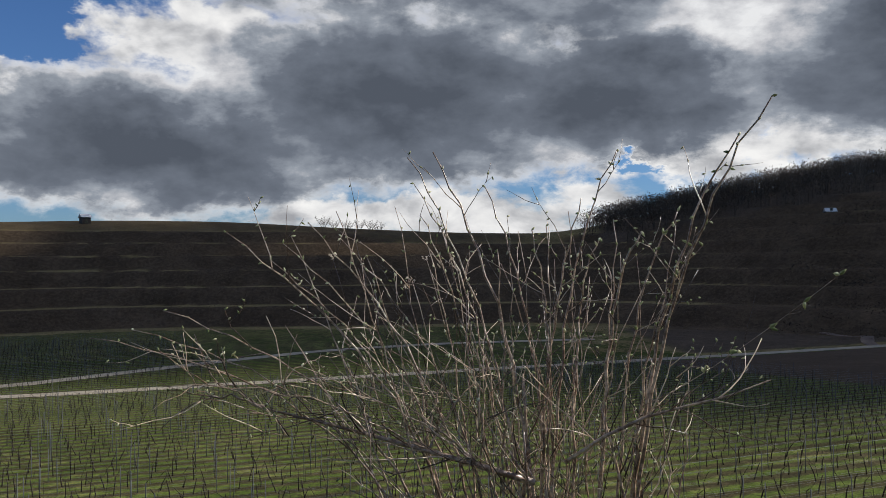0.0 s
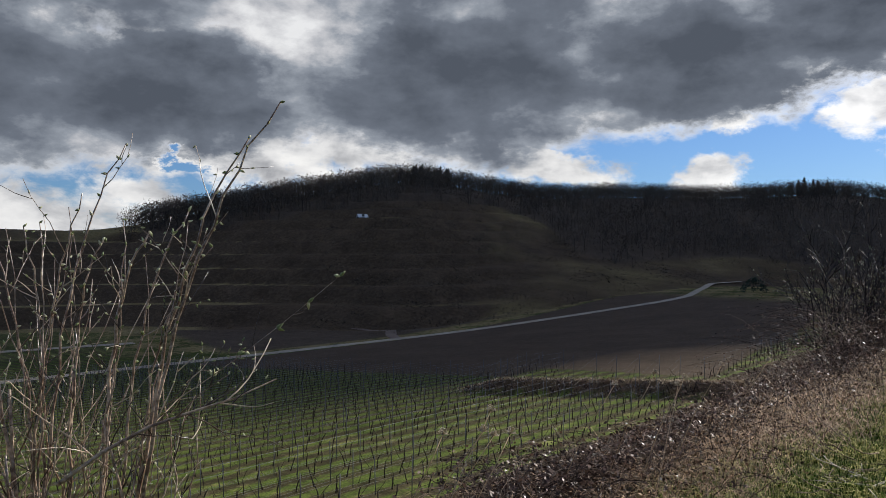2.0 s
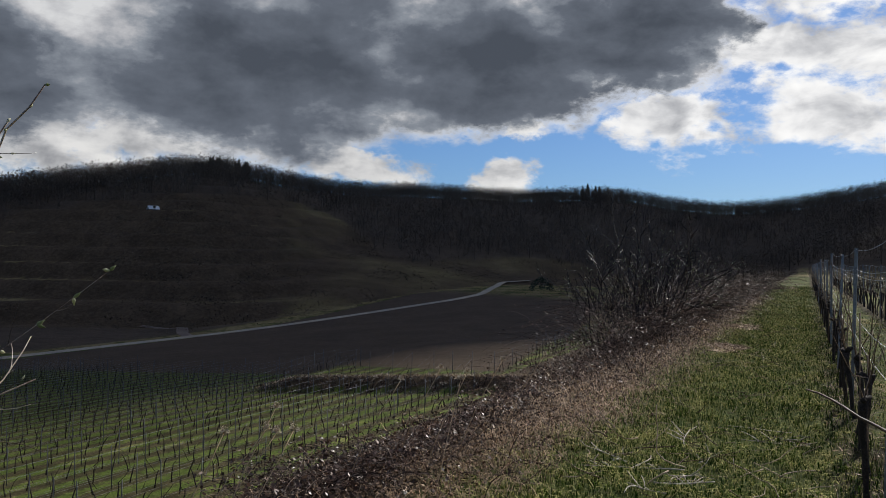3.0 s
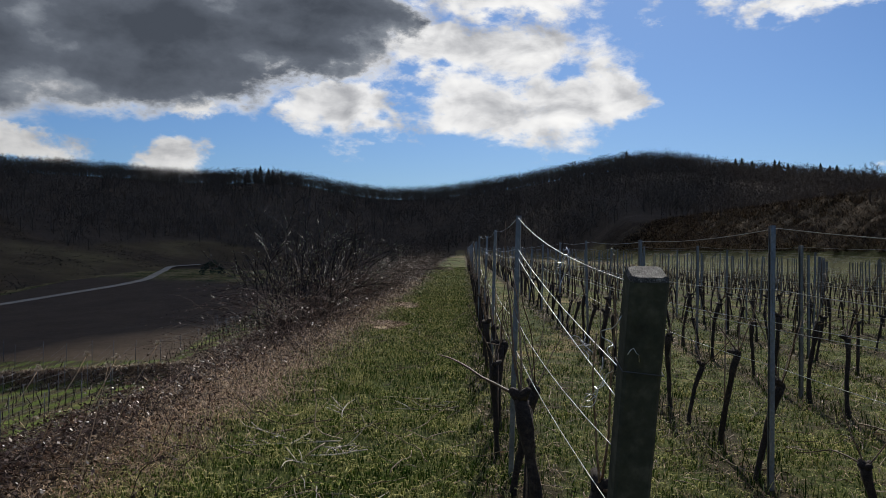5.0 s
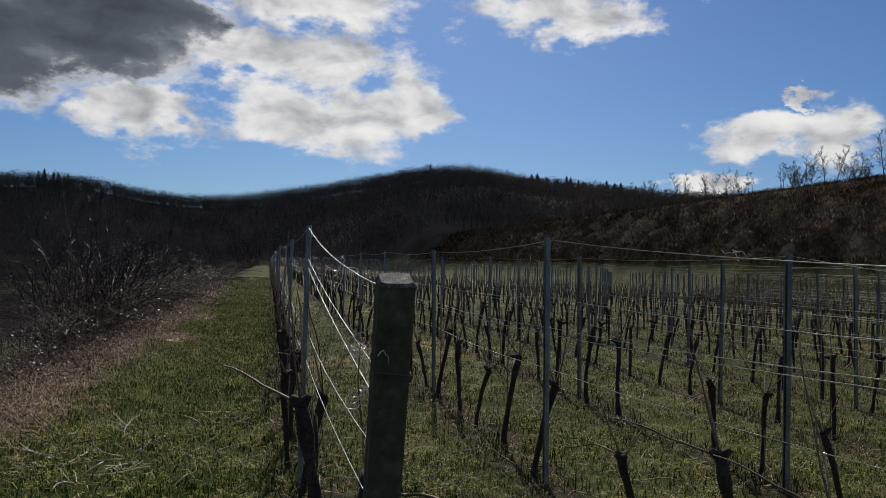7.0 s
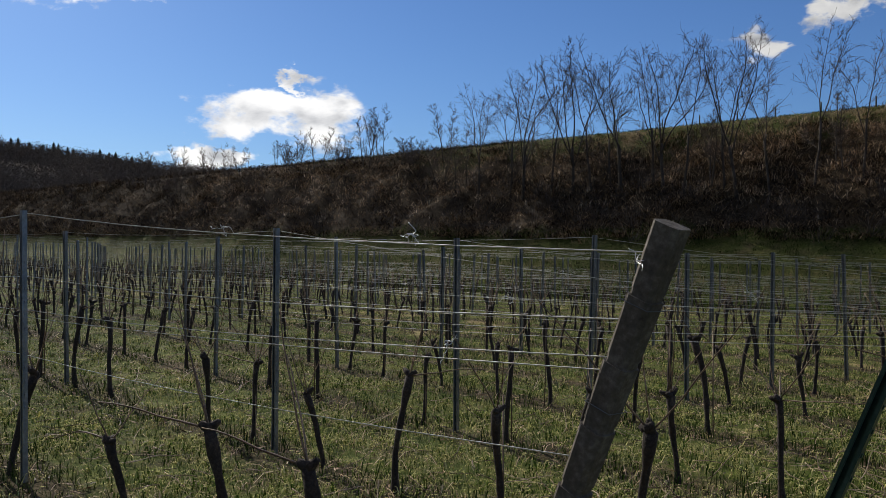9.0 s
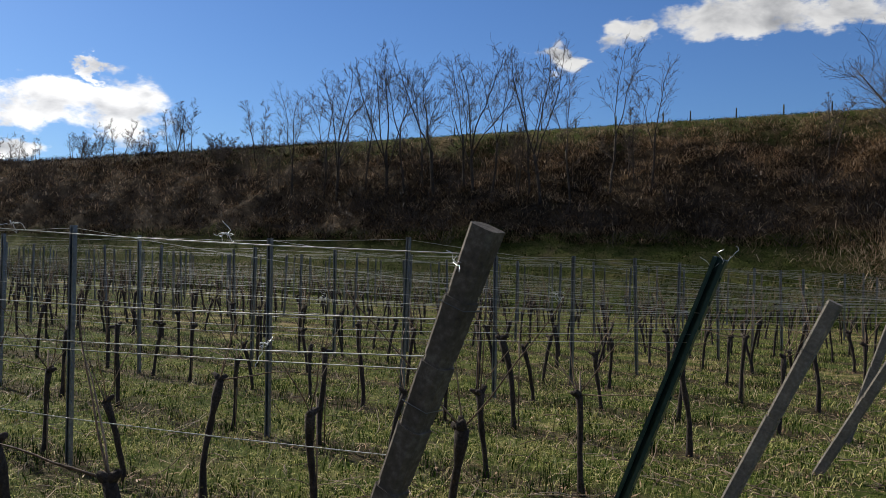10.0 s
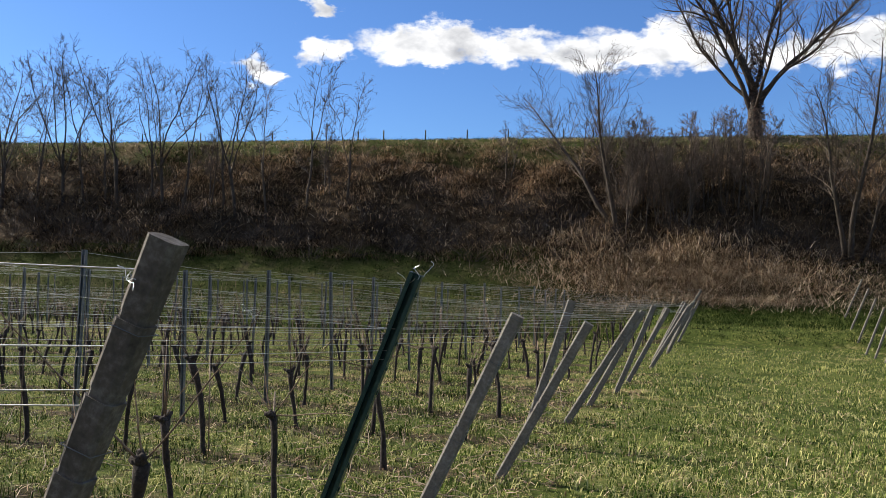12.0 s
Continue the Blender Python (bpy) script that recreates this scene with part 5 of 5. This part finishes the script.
for u, v, scale in ((17.6, -3.3, 0.8), (19.0, -3.4, 1.0), (20.2, -3.3, 1.1), (21.6, -3.4, 1.05), (23.4, -3.3, 1.0), (26.0, -3.4, 0.95), (30.0, -3.6, 0.9), (35.0, -3.4, 0.9), (41.0, -3.6, 1.0), (48.0, -3.4, 0.9)):
    ob = new("hedge_shrub")
    ob.matrix_world = Matrix.Translation(on_ground(u, v)) @ Matrix.Rotation(rnd.uniform(0, 6.28), 4, "Z") @ Matrix.Scale(scale * 1.25, 4)
    tagged(ob, "dense leafless shrub with dark twigs rising from brambles", "shrub", "shrubs of the hedge")
    kind = shrubs[rnd.randrange(3)]
    for name, me in zip(("stem", "twig", "bud"), kind):
        if me:
            tagged(part(name, me, None, ob), kind="stuff" if name == "bud" else "")

# ---- the shrub in front ----
EYE = Vector((0.06, -0.07, 1.63))


def sight(az, el, dist):
    a, e = radians(az), radians(el)
    return EYE + Vector((math.sin(a) * math.cos(e), math.cos(a) * math.cos(e), math.sin(e))) * dist


r = random.Random(61)
front = new("blackthorn_shrub")
front_at = sight(6.0, -15, 3.1)
front_at.z = ground_z(front_at.x, front_at.y)
front.matrix_world = Matrix.Translation(front_at)
tagged(front, "leafless many-stemmed shrub with pale bark and first buds", "shrub")
twig_all, bud_all = Shape(), Shape()


def shoot(points, radius):
    s = Shape()
    s.tube([p - front_at for p in points], [radius * (1 - 0.72 * i / (len(points) - 1)) for i in range(len(points))], 6)
    part("stem", s, bush_bark, front)


def buds(p, size=1.0, count=(0, 1, 1)):
    for _ in range(r.choice(count)):
        o = Vector((r.gauss(0, 1), r.gauss(0, 1), r.gauss(0.4, 1))).normalized()
        c = p - front_at
        bud_all.tube([c, c + o * 0.007 * size, c + o * 0.017 * size], [0.002 * size, 0.0042 * size, 0.0008], 5)


def wand(base, turn_at, ctrl, tip, radius, zig=0.004, steps=18):
    """A long smooth shoot with a faint zigzag from node to node."""
    pts = []
    side = (tip - base).cross(Vector((0, 1, 0))).normalized()
    for i in range(steps):
        t = i / (steps - 1)
        a, b, c = base.lerp(turn_at, t), turn_at.lerp(ctrl, t), ctrl.lerp(tip, t)
        q = a.lerp(b, t).lerp(b.lerp(c, t), t)
        pts.append(q + side * zig * (1 if i % 2 else -1) + Vector((r.gauss(0, 0.003), r.gauss(0, 0.006), r.gauss(0, 0.003))))
    shoot(pts, radius)
    return pts


def side_twigs(pts, count, length, radius, deep):
    for _ in range(count):
        t = r.uniform(0.2, 0.86) * (len(pts) - 1)
        k = int(t)
        p = pts[k].lerp(pts[min(k + 1, len(pts) - 1)], t - k)
        a = (pts[min(k + 1, len(pts) - 1)] - pts[k]).normalized()
        o = Vector((r.gauss(0, 1), r.gauss(0, 0.7), r.gauss(0.3, 0.7)))
        o = (o - a * o.dot(a)).normalized()
        run = bend(r, p, a * 0.75 + o * 0.7, length * r.uniform(0.25, 1.0), 5, 0.12, 0.03)
        twig_all.tube([q - front_at for q in run], [radius * (1 - 0.13 * i) for i in range(6)], 4)
        for q in run[2:]:
            if r.random() < 0.5:
                buds(q, 0.85)
        if deep:
            side_twigs(run, 1, length * 0.5, radius * 0.75, deep - 1)


# tips: azimuth, elevation, distance, then where the stem springs from, its thickness
TIPS = [(-22.6, -4.5, 3.2, -3, 5.5), (-20, -4.2, 3.0, -4, 5), (-18.2, -3.0, 3.1, -2, 6), (-14.5, 2.2, 3.0, 0, 7), (-11.5, 0.2, 3.2, 0, 5), (-10.7, 1.3, 3.3, 1, 5), (-9.0, 2.6, 3.2, 2, 6), (-6.8, 1.6, 3.0, 3, 5),
        (-2.4, 7.0, 3.1, 6, 6), (-1.9, 5.2, 3.2, 5, 5), (-0.7, 7.4, 3.2, 7, 8), (2.9, 5.0, 3.2, 8, 6), (-1.5, 3.2, 3.0, 3, 5), (11.7, 7.4, 3.2, 7, 6), (9.2, 4.2, 3.0, 6, 6), (21.3, 10.2, 2.9, 13, 8),
        (19.4, 8.1, 2.95, 13, 8), (13.2, 2.0, 3.0, 11, 9), (15.6, 3.2, 3.05, 12, 6), (17.0, 1.0, 2.95, 13, 5), (10.5, 1.5, 3.1, 9, 6), (6.0, 2.2, 3.1, 8, 6)]
for az, el, dist, root, fat in TIPS:
    tip = sight(az, el, dist)
    base = sight(6.0 + (root - 6) * (0.8 if az > 10 else 0.45), -15, 3.1)
    base.z = front_at.z - 0.02
    turn_at = sight(6.0 + (root - 6) * 0.9, -9, 3.1)
    ctrl = turn_at.lerp(tip, 0.55) + (Vector((-0.07, 0, 0.10)) if az > 10 else Vector((0, 0, -0.03 if az < -5 else 0.05)))
    pts = wand(base, turn_at, ctrl, tip, fat * 0.00105)
    for q in pts[8:]:
        buds(q, 1.25 if az > 10 else 1.0, (1, 1, 2) if az > 10 else (0, 1, 1))
    side_twigs(pts, 4, 0.34, 0.0024, 1)
for i in range(34):
    az = max(-21.0, min(16.0, r.gauss(4, 8.5)))
    tip = sight(az, r.uniform(-8, 2.5) - abs(az - 8) * 0.16, r.uniform(2.75, 3.5))
    base = sight(r.gauss(6, 3), -15, 3.1 + r.gauss(0, 0.15))
    base.z = front_at.z - 0.02
    ctrl = base.lerp(tip, 0.5) + Vector((r.gauss(0, 0.15), r.gauss(0, 0.1), r.uniform(-0.08, 0.18)))
    pts = wand(base, base.lerp(ctrl, 0.6), ctrl, tip, r.uniform(0.003, 0.006))
    side_twigs(pts, 3, 0.32, 0.0023, 1)
for i in range(15):
    az = -9 + 1.7 * i + r.gauss(0, 0.8)
    tip = sight(az, r.uniform(0.0, 4.2), r.uniform(2.85, 3.35))
    base = sight(6 + (az - 3) * 0.32 + r.gauss(0, 1.5), -15, 3.1 + r.gauss(0, 0.12))
    base.z = front_at.z - 0.02
    pts = wand(base, base.lerp(tip, 0.35) + Vector((0.0, 0, 0.05)), base.lerp(tip, 0.7) + Vector((0.03, 0, 0.07)), tip, r.uniform(0.0035, 0.006))
    side_twigs(pts, 7, 0.34, 0.0022, 1)
    for q in pts[9:]:
        buds(q)
for az, el, fat, tall in ((5.0, -13, 0.015, 0.95), (12.8, -13, 0.012, 0.85), (6.5, -14, 0.011, 0.8)):
    p = sight(az, el, 3.1)
    p.z = front_at.z - 0.02
    run = bend(r, p, (r.gauss(0, 0.06) + (0.12 if az > 10 else 0.0), 0, 1), tall + 0.3, 9, 0.05)
    shoot(run, fat)
    side_twigs(run, 9, 0.6, 0.0036, 2)
low_arm = [sight(6 - 3.6 * i, -14.5 + 1.0 * i, 3.05) for i in range(6)]
shoot(low_arm, 0.014)
side_twigs(low_arm, 11, 0.6, 0.0036, 1)
right_arm = [sight(8 + 2.6 * i, -13.2 + 1.25 * i, 3.0) + Vector((0, 0, 0.03 * math.sin(i))) for i in range(6)]
shoot(right_arm, 0.008)
side_twigs(right_arm, 10, 0.4, 0.003, 1)
for i in range(20):
    az = r.uniform(-24, 4)
    tip = sight(az, r.uniform(-10.5, -5.5) + 0.12 * (az + 10), r.uniform(2.8, 3.4))
    root = low_arm[r.randint(1, 5)] if az < -6 else low_arm[r.randint(0, 2)]
    ctrl = root.lerp(tip, 0.5) + Vector((0, r.gauss(0, 0.05), r.uniform(0.0, 0.2)))
    pts = wand(root, root.lerp(ctrl, 0.6), ctrl, tip, r.uniform(0.0028, 0.005), 0.003, 12)
    side_twigs(pts, 3, 0.32, 0.0026, 1)
thin_arm = [sight(13 + 2.0 * i, -9.5 + 1.0 * i * i ** 0.2, 3.0) for i in range(7)]
shoot(thin_arm, 0.0022)
side_twigs(thin_arm, 7, 0.2, 0.0013, 0)
for q in thin_arm[2:]:
    buds(q, 1.6, (2, 3))
blossom = Shape()
for az, el in ((-2.7, -1.6), (-2.2, -1.1), (-0.2, -0.2), (0.3, 0.1), (-1.2, 0.3), (2.0, -2.0), (-7.5, 0.4)):
    c = sight(az, el, 3.05) - front_at
    for _ in range(9):
        q = c + Vector((r.gauss(0, 0.009), r.gauss(0, 0.009), r.gauss(0, 0.007)))
        o = Vector((r.gauss(0, 1), r.gauss(0, 1), r.gauss(0, 1))).normalized() * 0.006
        n = Vector((r.gauss(0, 1), r.gauss(0, 1), r.gauss(0, 1))).normalized() * 0.005
        blossom.quad(q - o, q + n, q + o, q - n)
    twig_all.tube([c, c + Vector((0.03 if az < 10 else -0.06, 0, -0.10)), c + Vector((0.08 if az < 10 else -0.16, 0, -0.30))], [0.0012, 0.0018, 0.0024], 4)
tagged(part("blossom", blossom, petal_mat, front, "small white early blossoms", smooth=False), kind="stuff")
tagged(part("twig", twig_all, bush_bark, front), kind="stuff")
tagged(part("bud", bud_all, bud_mat, front, "pale green opening buds"), kind="stuff")


# dry umbel stalks on the edge
def umbel(seed):
    r = random.Random(seed)
    ob = new("dry_umbel")
    s = Shape()
    pts = bend(r, (0, 0, -0.05), (0.25, r.gauss(0, 0.15), 1), 0.95, 6, 0.06)
    s.tube(pts, [0.004, 0.0036, 0.0033, 0.003, 0.0026, 0.0022, 0.002], 5)
    part("stalk", s, straw_mat, ob)
    head = Shape()
    for _ in range(60):
        o = Vector((r.gauss(0, 1), r.gauss(0, 1), abs(r.gauss(0.7, 0.6)))).normalized() * r.uniform(0.014, 0.038)
        head.tube([pts[-1], pts[-1] + o], [0.0006, 0.0014], 3, cap=False)
        q = pts[-1] + o
        head.quad(q + Vector((0.004, 0, 0)), q + Vector((0, 0.004, 0.002)), q - Vector((0.004, 0, 0)), q - Vector((0, 0.004, -0.002)))
    part("seed_head", head, petal_mat, ob, "fluffy pale seed head", smooth=False)
    return ob


first = umbel(71)
tagged(first, "dry stalk with fluffy pale seed head at the terrace edge", "plant", "dry stalks")
spots2 = ((30.5, -10.8, 4.6), (32.6, -10.2, 4.9), (31.3, -11.9, 4.4), (29.5, -12.3, 4.2), (33.5, -13.0, 4.3), (40.0, -9.2, 6.2), (43.0, -8.3, 6.8), (45.0, -8.8, 6.5), (47.0, -7.0, 7.4), (49.5, -6.2, 8.0), (46.2, -9.6, 6.0))
for i, (az, el, dist) in enumerate(spots2):
    p = sight(az, el, dist)
    m = Matrix.Translation(p - Vector((0.22, 0, 0.9))) @ Matrix.Rotation(rnd.uniform(-0.6, 0.6), 4, "Z")
    p2 = m.translation
    drop = p2.z - ground_z(p2.x, p2.y)
    m = m @ Matrix.Translation((0, 0, -drop)) @ Matrix.Diagonal((1, 1, 1 + max(drop, 0) / 0.95, 1))
    if i:
        copy_thing(first, m)
    else:
        first.matrix_world = m

# ---- hills: woods, scrub, huts ----
r = random.Random(81)


def wood_tree(shape, p, tall, r):
    """A far bare tree: trunk, rising limbs and a loose rounded crown of twig sprays."""
    wide = tall * r.uniform(0.34, 0.48)
    mid = p + Vector((0, 0, tall * 0.5))
    shape.tube([p, mid], [tall * 0.014, tall * 0.008], 3, cap=False)
    for k in range(46):
        o = Vector((r.gauss(0, 1), r.gauss(0, 1), r.gauss(0.0, 0.9))).normalized() * r.uniform(0.5, 1.0)
        q = mid + Vector((o.x * wide, o.y * wide, o.z * tall * 0.46))
        if k < 8:
            n = Vector((r.gauss(0, 1), r.gauss(0, 1), 0)).normalized() * tall * 0.008
            low = p.lerp(mid, r.uniform(0.1, 0.9))
            shape.tri(low - n, low + n, q)
        for _ in range(2):
            e, f = (Vector((r.gauss(0, 1), r.gauss(0, 1), r.gauss(0.2, 0.9))).normalized() * tall * r.uniform(0.04, 0.095) for _ in range(2))
            shape.tri(q, q + e, q + e * 0.6 + f * 0.4)


woods = Shape()
count = 0
while count < 7500:
    h, t = r.uniform(9, 97), r.random()
    foot, ridge = float(soft_curve(FOOT, h)), float(soft_curve(RIDGE, h))
    d = foot + (ridge - foot) * (0.08 + 0.98 * t)
    if r.random() < 0.42:
        d = ridge * r.uniform(0.93, 1.01)
    x, y = d * math.sin(radians(h)), d * math.cos(radians(h))
    z, scrub_, soil_, wooded_, dry_, dark_, tended_ = [float(q) for q in land(x, y)]
    if r.random() > wooded_:
        continue
    count += 1
    wood_tree(woods, Vector((x, y, z - 0.6)), r.uniform(8.5, 12), r)
thing("woods", woods, wood_far, Matrix(), "leafless dark woodland covering the hills", "woodland", kind="stuff", smooth=False)


def conifer(shape, p, tall, r):
    for k in range(7):
        z0 = tall * (0.08 + 0.13 * k)
        wide = tall * 0.36 * (1 - k / 7.5)
        for i in range(7):
            a = 6.283 * i / 7 + r.uniform(0, 0.9)
            b = a + 0.9
            shape.tri(p + Vector((math.cos(a) * wide, math.sin(a) * wide, z0 - wide * 0.3)), p + Vector((math.cos(b) * wide, math.sin(b) * wide, z0 - wide * 0.3)), p + Vector((0, 0, z0 + tall * 0.16)))


def conifers(name, spots, label):
    s = Shape()
    for h, back, tall in spots:
        d = float(soft_curve(RIDGE, h)) * back
        x, y = d * math.sin(radians(h)), d * math.cos(radians(h))
        conifer(s, Vector((x, y, ground_z(x, y) - 0.5)), tall, r)
    thing(name, s, needle, Matrix(), label, "conifers", kind="stuff", smooth=False)


conifers("ridge_conifers", [(28.0 + 0.24 * i + r.gauss(0, 0.05), 0.99, r.uniform(8, 11)) for i in range(11)] + [(83.2 + 0.36 * i + r.gauss(0, 0.12), 0.98, r.uniform(7, 12)) for i in range(26)] + [(77.5 + 0.25 * i, 1.0, r.uniform(8, 11)) for i in range(6)] + [(52.3 + 0.4 * i + r.gauss(0, 0.12), 1.0, r.uniform(8, 12)) for i in range(6)] + [(50 + 0.4 * i + r.gauss(0, 0.1), 1.0, r.uniform(6, 9)) for i in range(3)], "dark spruces standing along the ridge")

hill_scrub = Shape()
for _ in range(4200):
    h, t = r.uniform(-32, 56), r.random()
    foot, ridge = float(soft_curve(FOOT, h)), float(soft_curve(RIDGE, h))
    d = foot - 6 + (ridge - foot) * t
    x, y = d * math.sin(radians(h)), d * math.cos(radians(h))
    z, scrub_, soil_, wooded_, dry_, dark_, tended_ = [float(q) for q in land(x, y)]
    if r.random() > dark_ * 0.8 + (0.25 if h > 24 else 0.02) + wooded_ * 0.2:
        continue
    tall = r.uniform(0.7, 1.7) * (1.9 if h > 22 else 1.0) * (1.6 if r.random() < 0.12 else 1.0)
    p = Vector((x, y, z - 0.1))
    for _ in range(44 if h > 22 else 26):
        o = Vector((r.gauss(0, 1), r.gauss(0, 1), abs(r.gauss(0, 0.8)))).normalized() * r.uniform(0.35, 1.0)
        q = p + Vector((o.x * 1.15, o.y * 1.15, o.z)) * tall
        e, g = (Vector((r.gauss(0, 1), r.gauss(0, 1), r.gauss(0.3, 0.9))).normalized() * tall * r.uniform(0.12, 0.26) for _ in range(2))
        hill_scrub.tri(q, q + e, q + e * 0.6 + g * 0.4)
thing("hill_scrub", hill_scrub, hill_thorn, Matrix(), "dark thorny scrub on the terrace banks", "scrub", kind="stuff", smooth=False)


scarp_bush = Shape()
for _ in range(700):
    along, side = r.uniform(-2, 40), r.gauss(-0.15, 0.4)
    x, y = 40 + 0.47 * along + 0.88 * side, 62 - 0.88 * along + 0.47 * side
    p = Vector((x, y, ground_z(x, y) - 0.05))
    for _ in range(14):
        o = Vector((r.gauss(0, 1), r.gauss(0, 1), abs(r.gauss(0, 0.9)))).normalized()
        top = p + o * r.uniform(0.2, 0.5)
        n = Vector((r.gauss(0, 1), r.gauss(0, 1), r.gauss(0, 0.5))).normalized() * 0.035
        scarp_bush.tri(p.lerp(top, 0.2) - n, p.lerp(top, 0.2) + n, top)
crest_straw = Shape()
for _ in range(1500):
    along, side = r.uniform(-3, 41), r.gauss(0.9, 0.35)
    x, y = 40 + 0.47 * along + 0.88 * side, 62 - 0.88 * along + 0.47 * side
    p = Vector((x, y, ground_z(x, y) - 0.02))
    o, n = Vector((r.gauss(0, 0.25), r.gauss(0, 0.25), r.uniform(0.12, 0.32))), Vector((r.gauss(0, 1), r.gauss(0, 1), 0)).normalized() * 0.05
    crest_straw.tri(p - n, p + n, p + o)
thing("scarp_straw", crest_straw, pale_straw, Matrix(), "pale dead grass fringing the top of the step", "grass", kind="stuff", smooth=False)
thing("scarp_thicket", scarp_bush, leaf_mat, Matrix(), "dark low thicket along the step between the fields", "scrub", kind="stuff", smooth=False)


def hut(az, dist, wide, deep, tall, label):
    x, y = dist * math.sin(radians(az)), dist * math.cos(radians(az))
    ob = new("field_hut")
    ob.matrix_world = Matrix.Translation((x, y, ground_z(x, y))) @ Matrix.Rotation(radians(20 - az), 4, "Z")
    tagged(ob, label, "hut", "field huts")
    s = Shape()
    s.block((-wide / 2, -deep / 2, -0.5), (wide / 2, deep / 2, tall))
    part("wall", s, plank_mat, ob, smooth=False)
    s = Shape()
    for k in (-1, 1):
        s.quad((-wide * 0.62, 0, tall + wide * 0.36), (wide * 0.62, 0, tall + wide * 0.36), (wide * 0.62, k * deep * 0.68, tall - 0.15), (-wide * 0.62, k * deep * 0.68, tall - 0.15))
        s.quad((-wide * 0.62, 0, tall + wide * 0.30), (wide * 0.62, 0, tall + wide * 0.30), (wide * 0.62, k * deep * 0.68, tall - 0.22), (-wide * 0.62, k * deep * 0.68, tall - 0.22))
    for k in (-1, 1):
        s.tri((k * wide * 0.5, 0, tall + wide * 0.33), (k * wide * 0.5, deep * 0.5, tall), (k * wide * 0.5, -deep * 0.5, tall))
    part("roof", s, roof_mat, ob, "pale sheet roof catching the light", smooth=False)
    s = Shape()
    s.block((-0.45, -deep / 2 - 0.05, 0), (0.45, -deep / 2 + 0.02, 1.9))
    part("door", s, old_wood, ob, smooth=False)
    return ob


hut(-22.9, 342, 3.1, 3.1, 2.3, "small dark hut with pale pitched roof on the ridge")
hut(24.6, 322, 3.2, 2.4, 0.9, "low shed with pale roof on the terraced hillside")

# round trees on the left ridge
ridge_kinds = [bare_tree(500 + i, 8.0, 4, 0.45, 0.16, 0.2, 0.35, 16) for i in range(2)]
for i, az in enumerate((-8.0, -7.3, -6.4, -5.6, -4.9, -4.3)):
    d = 346 + rnd.gauss(0, 3)
    x, y = d * math.sin(radians(az)), d * math.cos(radians(az))
    ob = new("ridge_tree")
    ob.matrix_world = Matrix.Translation((x, y, ground_z(x, y) - 0.3)) @ Matrix.Rotation(rnd.uniform(0, 6.28), 4, "Z") @ Matrix.Diagonal((1.1, 1.1, 0.72, 1)) @ Matrix.Scale(rnd.uniform(0.75, 1.0), 4)
    tagged(ob, "broad leafless tree on the open ridge", "tree", "trees of the ridge")
    part("trunk", ridge_kinds[i % 2][0], None, ob)
    part("crown", ridge_kinds[i % 2][1], None, ob)

# rounded bush where the road bends, small spruce at the path's end
for name, az, dist, tall, label in (("evergreen_bush", 50.2, 262, 5.0, "dark rounded evergreen bush beside the road's bend"), ("young_spruce", 62.6, 118, 4.2, "small dark spruce at the far end of the path")):
    x, y = dist * math.sin(radians(az)), dist * math.cos(radians(az))
    s = Shape()
    if name == "young_spruce":
        conifer(s, Vector((0, 0, 0)), tall, r)
    else:
        for _ in range(420):
            a, b = r.uniform(0, 6.28), r.uniform(0.02, 1.5)
            p = Vector((math.cos(a) * math.cos(b) * tall * 0.8, math.sin(a) * math.cos(b) * tall * 0.8, math.sin(b) * tall * 0.85)) * r.uniform(0.75, 1.0)
            q, o = Vector((r.gauss(0, 1), r.gauss(0, 1), r.gauss(0, 1))) * 0.35, Vector((r.gauss(0, 1), r.gauss(0, 1), r.gauss(0, 1))) * 0.35
            s.tri(p, p + q, p + o)
    thing(name, s, needle, Matrix.Translation((x, y, ground_z(x, y))), label, "bush", smooth=False)
